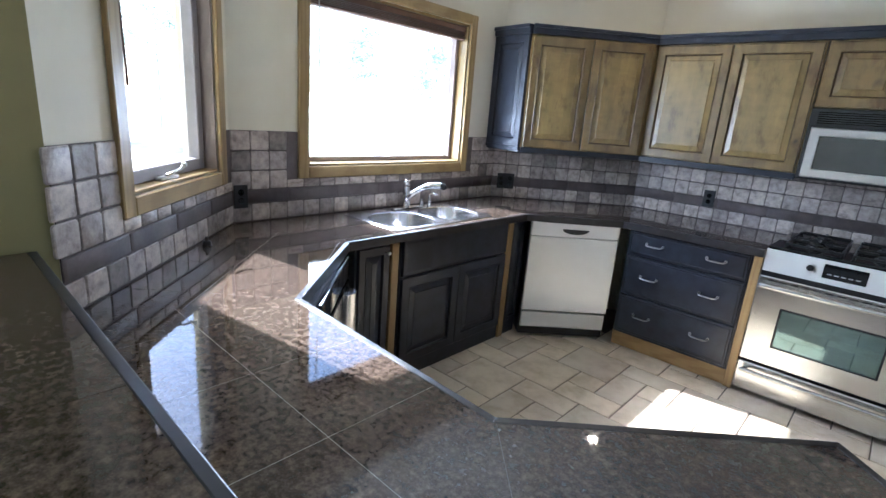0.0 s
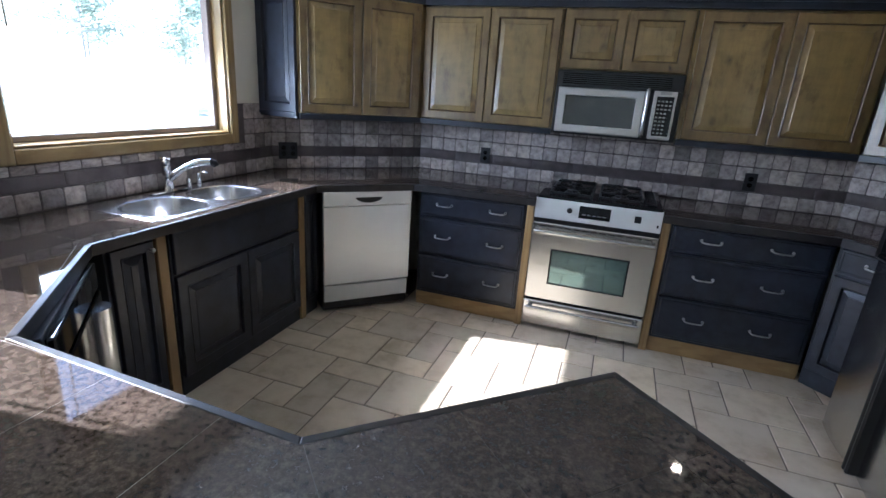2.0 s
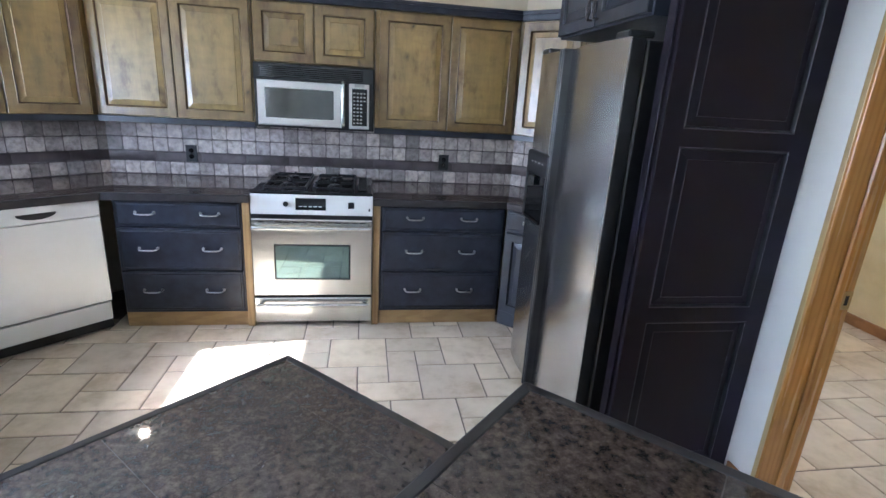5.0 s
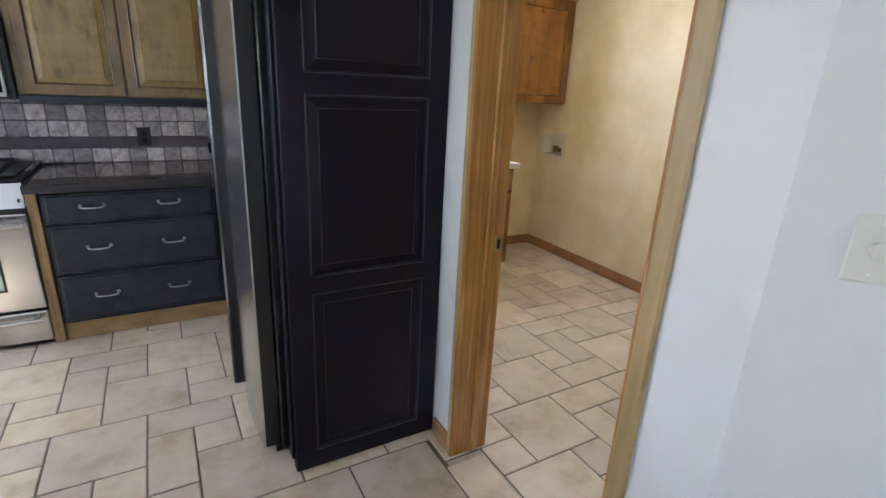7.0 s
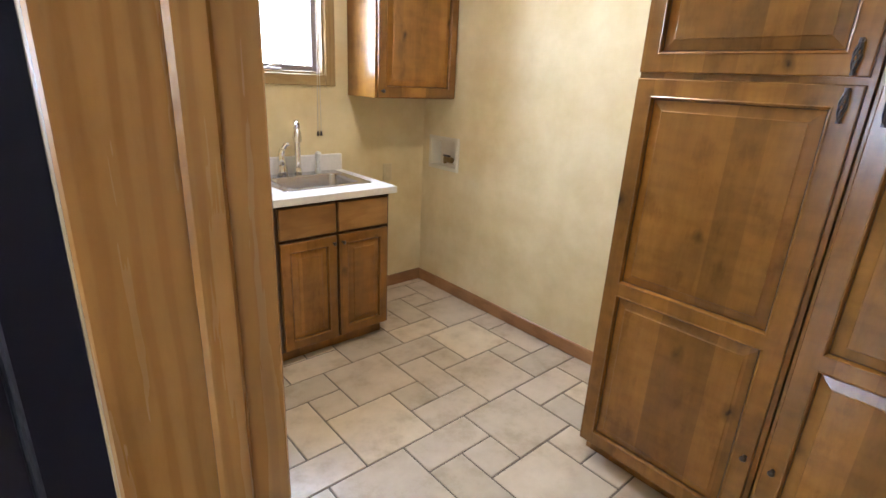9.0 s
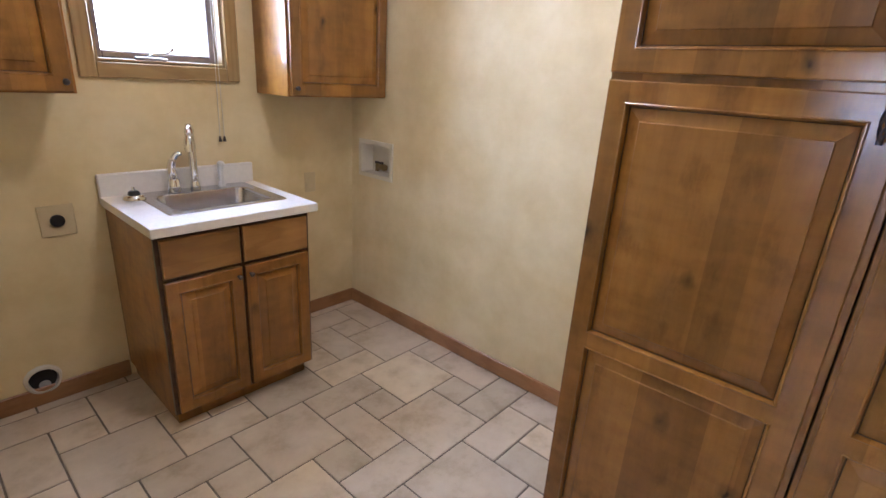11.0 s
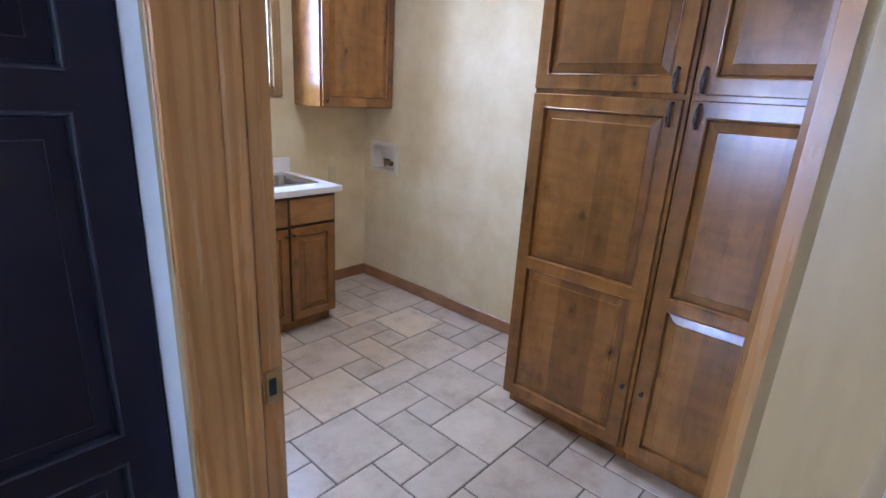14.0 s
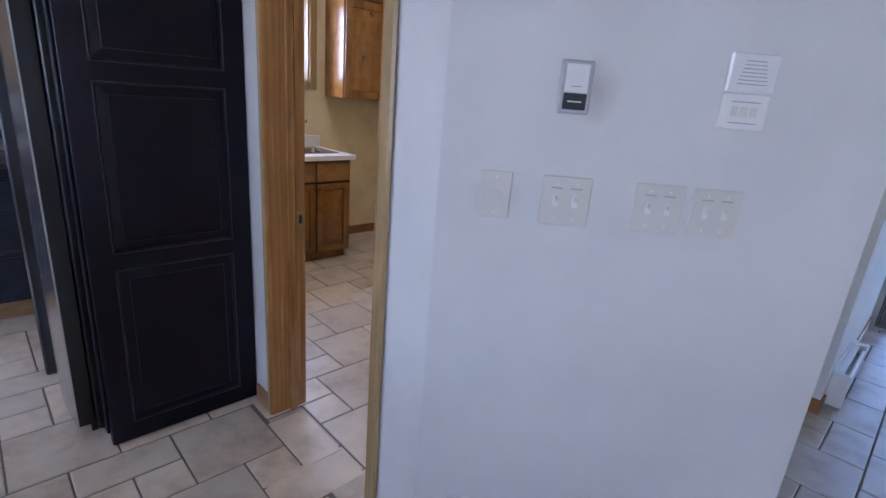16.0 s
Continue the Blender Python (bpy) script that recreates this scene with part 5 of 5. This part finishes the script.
# hall heater
ht = thing("baseboard_heater", pose(4.09, -0.12, 0), "white baseboard heater with a silvery top slot", "heater")
part("back", boxes((0.0, -0.012, 0.03, 0.61, -0.001, 0.22, 0.002)), "white_plastic", ht)
part("cover", boxes((0.0, -0.078, 0.045, 0.61, -0.062, 0.185, 0.004)), "white_plastic", ht)
part("fins", boxes((0.02, -0.06, 0.06, 0.59, -0.014, 0.16)), "bar_print", ht)
for x in (0.0, 0.585):
    part("end_cap", boxes((x - 0.004, -0.084, 0.03, x + 0.03, -0.001, 0.222, 0.005)), "white_plastic", ht)
part("deflector", boxes((0.03, -0.048, 0.200, 0.58, -0.014, 0.206, 0.001)), "white_plastic", ht)

# ---- laundry room ----
LT = 0.895
# front frame coloured dark for the shaded gaps between drawers and doors
lc = cabinet("laundry_cabinet", pose(2.647, 3.255, 0), 0.655, 0.075, 0.858, 0.565, "walnut", "brown stained alder sink cabinet with two doors", "", True, "walnut_glaze")
part("toe_board", boxes((0.02, 0.045, 0.0, 0.635, 0.565, 0.075)), "walnut", lc)
for x0, x1 in ((0.016, 0.321), (0.334, 0.639)):
    fb = bmesh.new()
    nested(fb, x0, 0.685, x1, 0.842, [(0, 0), (0, -0.014), (0.004, -0.019)], True, [0, 0])
    part("false_drawer", fb, "walnut_pale", lc, "lighter flat false drawer front")
for n, (x0, x1) in enumerate(((0.016, 0.321), (0.334, 0.639))):
    d = door("door", x0, 0.085, x1, 0.668, "walnut", "walnut_glaze", lc, stile=0.055)
    knob(d, x1 - 0.02 if n == 0 else x0 + 0.02, 0.63, r=0.010)
LH = (2.775, 3.385, 3.245, 3.745)
lt = thing("laundry_worktop", pose(0, 0, 0), "white laminate worktop with upstand", "worktop")
bed(lt, [[(2.634, 3.225), (3.333, 3.225), (3.333, 3.806), (2.634, 3.806)]], LH, LT - 0.036, LT, "laminate", "slab")
part("front_edge", boxes((2.632, 3.218, LT - 0.037, 3.335, 3.226, LT + 0.001, 0.003)), "laminate", lt)
part("upstand", boxes((2.634, 3.806, LT - 0.036, 3.333, 3.829, LT + 0.098, 0.005)), "laminate", lt)
ls = thing("laundry_sink", pose(3.01, 3.565, LT), "single bowl stainless laundry sink", "sink")
sink_deck(ls, -0.255, -0.205, 0.255, 0.225, [rounded(-0.205, -0.165, 0.205, 0.125, 0.045, 5)], 0.02)
lf = thing("laundry_faucet", pose(3.01, 3.745, LT + 0.005, 0, 0, -24), "tall chrome gooseneck faucet", "faucet")
part("base", cyl(bmesh.new(), 0, 0, 0.02, 0.024, 0.04, "z", 22, 0.019, 0.003), "chrome", lf, "", True)
part("neck", tube(bmesh.new(), smooth_curve([(0, 0, 0.03), (0, 0, 0.16), (0, -0.010, 0.245), (0, -0.050, 0.292), (0, -0.095, 0.278), (0.0, -0.118, 0.235)], 6), 0.0175, 12), "chrome", lf, "", True)
part("spray_head", tube(bmesh.new(), [(0, -0.110, 0.253), (0, -0.122, 0.222), (0, -0.127, 0.195)], [0.020, 0.025, 0.021], 12), "chrome", lf, "", True)
lh = thing("faucet_handle", pose(2.915, 3.742, LT + 0.005) @ Matrix.Scale(1.22, 4), "chrome lever valve beside the laundry faucet", "faucet handle")
part("base", cyl(bmesh.new(), 0, 0, 0.025, 0.026, 0.05, "z", 22, 0.020, 0.004), "chrome", lh, "", True)
part("lever", tube(bmesh.new(), smooth_curve([(0, 0, 0.05), (-0.004, -0.004, 0.10), (0.012, -0.016, 0.14), (0.028, -0.028, 0.145)]), [0.018, 0.018, 0.018, 0.017, 0.016, 0.015, 0.014, 0.013, 0.012, 0.011, 0.011, 0.010, 0.010, 0.009, 0.008, 0.006], 12), "chrome", lh, "", True)
sy = thing("side_sprayer", pose(3.135, 3.745, LT + 0.005), "white plastic side sprayer in its holder", "sprayer")
part("holder", cyl(bmesh.new(), 0, 0, 0.012, 0.019, 0.024, "z", 18, 0.014, 0.002), "white_plastic", sy, "", True)
part("sprayer", tube(bmesh.new(), [(0, 0, 0.02), (0, 0, 0.06), (0, -0.003, 0.09), (0, -0.010, 0.115), (0, -0.012, 0.122)], [0.011, 0.012, 0.016, 0.018, 0.012], 14), "white_plastic", sy, "", True)
sd = thing("drain_stopper", pose(2.735, 3.70, LT) @ Matrix.Scale(1.2, 4), "chrome basket drain stopper lying on the worktop", "drain stopper")
part("cup", cyl(bmesh.new(), 0, 0, 0.010, 0.040, 0.018, "z", 26, 0.032, 0.004), "chrome", sd, "", True)
part("rubber", cyl(bmesh.new(), 0, 0, 0.025, 0.022, 0.014, "z", 20, 0.016, 0.003), "black", sd, "", True)
part("post", cyl(bmesh.new(), 0, 0, 0.038, 0.005, 0.016, "z", 10), "chrome", sd, "", True)

for nm, x, w, lab in (("a", 3.392, 0.606, "brown stained alder wall cabinet beside the window"), ("b", 1.972, 0.586, "brown stained alder wall cabinet beside the window")):
    c = cabinet("laundry_wall_cabinet", pose(x, 3.53, 0), w, 1.340, 2.14, 0.298, "walnut", lab, "laundry wall cabinets")
    d = door("door", 0.012, 1.346, w - 0.012, 2.13, "walnut", "walnut_glaze", c, stile=0.062)
    knob(d, 0.035 if nm == "a" else w - 0.035, 1.38, r=0.011)
    part("cornice", boxes((0.0, -0.03, 2.14, w, 0.298, 2.19, 0.008)), "walnut", c)

wb_box = thing("washer_outlet_box", pose(4.0, 3.60, 0.985, 0, 0, -90), "white recessed washer outlet box with brass valve", "outlet box")
ob_m = bmesh.new()
nested(ob_m, -0.15, -0.110, 0.15, 0.110, [(0, -0.0005), (0, -0.010), (0.024, -0.012), (0.026, 0.080)], True, [0, 0, 0])
part("frame", ob_m, "box_cream", wb_box)
va = part("valve", cyl(bmesh.new(), 0.02, 0.035, -0.045, 0.020, 0.05, "x", 16, None, 0.003), "brass", wb_box, "", True)
part("lever", boxes((-0.015, 0.0, -0.020, 0.055, 0.012, -0.008, 0.003)), "bronze", va)
part("stem", cyl(bmesh.new(), 0.02, 0.03, -0.028, 0.008, 0.03, "z", 12), "brass", va)
part("pipe", cyl(bmesh.new(), -0.035, 0.04, -0.05, 0.012, 0.05, "z", 12), "brass", va)

d_out = thing("dryer_outlet", pose(2.475, 3.83, 0.815), "almond dryer outlet plate with a black round socket", "outlet", "outlets")
part("plate", boxes((-0.062, -0.007, -0.066, 0.062, -0.0005, 0.066, 0.003)), "almond", d_out)
part("socket", cyl(bmesh.new(), 0, -0.010, 0, 0.026, 0.010, "y", 26, None, 0.002), "black", d_out, "black round socket", True)
s_out = thing("outlet", pose(3.69, 3.83, 0.845), "almond outlet plate on the yellow wall", "outlet", "outlets")
part("plate", boxes((-0.036, -0.006, -0.058, 0.036, -0.0005, 0.058, 0.003)), "almond", s_out)
for dz in (-0.021, 0.021):
    part("socket", cyl(bmesh.new(), 0, -0.0065, dz, 0.0155, 0.003, "y", 18), "almond", s_out)
dv = thing("dryer_vent", pose(2.315, 3.83, 0.120), "open round metal dryer vent with torn edge", "vent")
vb = bmesh.new()
seg = 40
prof = [(0.068, -0.002), (0.064, -0.016), (0.054, -0.020), (0.051, -0.006), (0.050, 0.0)]
rings = [[vb.verts.new((r * (1 + 0.02 * math.sin(5 * a)) * math.cos(a), y + 0.003 * math.sin(3 * a), r * math.sin(a))) for a in (k * math.tau / seg for k in range(seg))] for r, y in prof]
for a, b in zip(rings, rings[1:]):
    for k in range(seg):
        vb.faces.new((a[k], a[(k + 1) % seg], b[(k + 1) % seg], b[k]))
part("collar", vb, "ivory_plastic", dv, "", True)
part("duct", cyl(bmesh.new(), 0, -0.002, 0, 0.051, 0.003, "y", 32), "dark_hole", dv)
part("lint", cyl(bmesh.new(), 0.002, -0.0045, -0.03, 0.022, 0.002, "y", 16), "bar_print", dv)

for y0, lab in ((1.922, "tall brown stained pantry cabinet with raised panels"), (1.312, "tall brown stained pantry cabinet with raised panels")):
    w = 0.608
    tcb = cabinet("pantry_cabinet", pose(3.352, y0, 0, 0, 0, -90), w, 0.085, 2.25, 0.63, "walnut", lab, "laundry pantry cabinets")
    part("toe_board", boxes((0.0, 0.06, 0.0, w, 0.63, 0.085)), "walnut", tcb)
    first = y0 > 1.5
    low = door("door", 0.006 if first else 0.012, 0.092, w - 0.016, 1.490, "walnut", "walnut_glaze", tcb, (0.770,), 0.062)
    upd = door("door", 0.006 if first else 0.012, 1.508, w - 0.016, 2.23, "walnut", "walnut_glaze", tcb, (), 0.062)
    hx = w - 0.046 if first else 0.040
    twisted_pull(low, hx, 1.440)
    twisted_pull(upd, hx, 1.552)
    knob(low, hx + 0.01 if first else hx, 0.385, r=0.010)

# ---- outside ----
solid("ground", prism([(-260, -260), (260, -260), (260, 260), (-260, 260)], -0.9, -0.85), "grass", "pale sunlit meadow outside the windows", "ground", kind="structure")
solid("pool", prism([(7.2, -3.5), (15, -3.5), (15, 4), (7.2, 4)], -0.84, -0.80), "water", "turquoise swimming pool outside the glass door", "pool", kind="structure")
tr = random.Random(9)


def tree(x, y, h):
    t = thing("tree", pose(x, y, -0.86), "tall tree with a loose pale green crown", "tree", "trees outside")
    bm = bmesh.new()
    tube(bm, smooth_curve([(0, 0, 0), (0.05, 0.03, h * 0.4), (-0.03, 0.02, h * 0.75), (0, 0, h)], 3), [0.075 * (1 - 0.085 * i) for i in range(10)], 8)
    limbs = []
    for k in range(16):
        z, a = h * (0.42 + 0.5 * k / 16), tr.uniform(0, math.tau)
        ln = h * tr.uniform(0.16, 0.34) * (1.15 - 0.6 * k / 16)
        tip = Vector((ln * math.cos(a), ln * math.sin(a), z + tr.uniform(0.05, 0.3) * ln))
        limbs.append(((0, 0, z), tip))
        tube(bm, [(0, 0, z), tuple(Vector((0, 0, z)).lerp(tip, 0.6) + Vector((0, 0, 0.06 * ln))), tuple(tip)], [0.04, 0.022, 0.008], 5)
    part("trunk", bm, "bark", t)
    vs, fs = [], []
    for k in range(1700):
        base, tip = limbs[tr.randrange(len(limbs))]
        c = Vector(base).lerp(tip, tr.uniform(0.35, 1.08)) + Vector((tr.gauss(0, 1), tr.gauss(0, 1), tr.gauss(0, 0.7))) * h * 0.045
        d1 = Vector((tr.uniform(-1, 1), tr.uniform(-1, 1), tr.uniform(-0.6, 0.3))).normalized() * tr.uniform(0.10, 0.26)
        d2 = d1.cross(Vector((tr.uniform(-1, 1), tr.uniform(-1, 1), 1))).normalized() * tr.uniform(0.05, 0.12)
        n = len(vs)
        vs += [c - d1 * 0.3, c + d2, c + d1, c - d2]
        fs += [(n, n + 1, n + 2, n + 3)]
    me = bpy.data.meshes.new("crown")
    me.from_pydata(vs, [], fs)
    me.materials.append(M["leaf"])
    o = new("crown", me)
    o.parent = t


TREES = ((-30, 7, 8.2), (-34, 11, 9.0), (-29, 14.5, 8.0), (-35, 19, 9.2), (-31, 23, 8.4), (-36, 27, 9.6), (-30, 29.5, 8.0), (-34, 34, 9.2), (-29, 37, 8.8), (-33, 42, 9.4))
for x, y, h in TREES:
    tree(x, y, h)

# ---- wall tiles and floor tiles ----
W = [(Vector(b) - Vector(a)).length for a, b in (CAS, SNK, DWC, STV, RGT)]
backsplash(wall_1, W[0], [(0.270, 1.080, 1.086, 9)], -0.02)
backsplash(wall_2, W[1], [(0.358, 1.712, 1.086, 9)])
backsplash(wall_3, W[2])
backsplash(wall_4, W[3])
backsplash(wall_5, W[4])

PATTERN = (("a", 0, 0, 2, 2), ("b", 2, 1, 2, 1), ("c", 3, 0, 1, 1), ("d", 2, -1, 1, 2), ("a", 3, -2, 2, 2), ("b", 1, -2, 2, 1), ("c", 1, -1, 1, 1))
JOINT = 0.0036


def floor_tile_mesh(w, h):
    bm = bmesh.new()
    a, b = w * UNIT - JOINT * 2, h * UNIT - JOINT * 2
    box(bm, 0, 0, -0.012, a, b, 0.0)
    top = [f for f in bm.faces if f.normal.z > 0.9]
    bmesh.ops.bevel(bm, geom=list({e for f in top for e in f.edges} | {e for e in bm.edges if abs(e.verts[0].co.z - e.verts[1].co.z) > 0.005}), offset=0.004, segments=2, affect="EDGES", profile=0.5)
    return mesh_of("tile", bm, "floor_tile")


FLOOR_MESH = {k: floor_tile_mesh(w, h) for k, w, h in (("a", 2, 2), ("b", 2, 1), ("c", 1, 1), ("d", 1, 2))}
far_parts = []
for j in range(-11, 4):
    for i in range(-20, 28):
        for kind, px, py, w, h in PATTERN:
            x, y = OX + (4 * i + 2 * j + px) * UNIT, OY + (4 * j + py) * UNIT
            cx, cy = x + w * UNIT / 2, y + h * UNIT / 2
            host = None
            if cx < 1.89:
                x, y = x - 0.012, y - 0.030
            if -2.0 < cx < 1.89 and 0.9 < cy < 3.5:
                host = floor_1
            elif 1.89 <= cx < 4.05 and 0.42 < cy < 3.95:
                host = floor_2
            elif -1.6 < cx < 6.25 and -4.6 < cy < 0.9:
                far_parts.append((kind, x + JOINT, y + JOINT))
            if host:
                o = new("tile", FLOOR_MESH[kind])
                o.parent = host
                o.location = (x + JOINT, y + JOINT, tr.uniform(-0.0006, 0.0006))
                if 1.70 < cx < 1.89:
                    # cut pieces closing the joint under the doorway
                    o = new("tile", FLOOR_MESH[kind])
                    o.parent = host
                    o.location = (x + JOINT + 0.012, y + JOINT + 0.030, -0.0025)
bm = bmesh.new()
for kind, x, y in far_parts:
    n = len(bm.verts)
    bm.from_mesh(FLOOR_MESH[kind])
    bm.verts.ensure_lookup_table()
    for v in bm.verts[n:]:
        v.co += Vector((x, y, 0))
o = part("tiles", bm, "floor_tile", floor_3)
tagged(o, "pale beige tiles of the further rooms", kind="stuff")
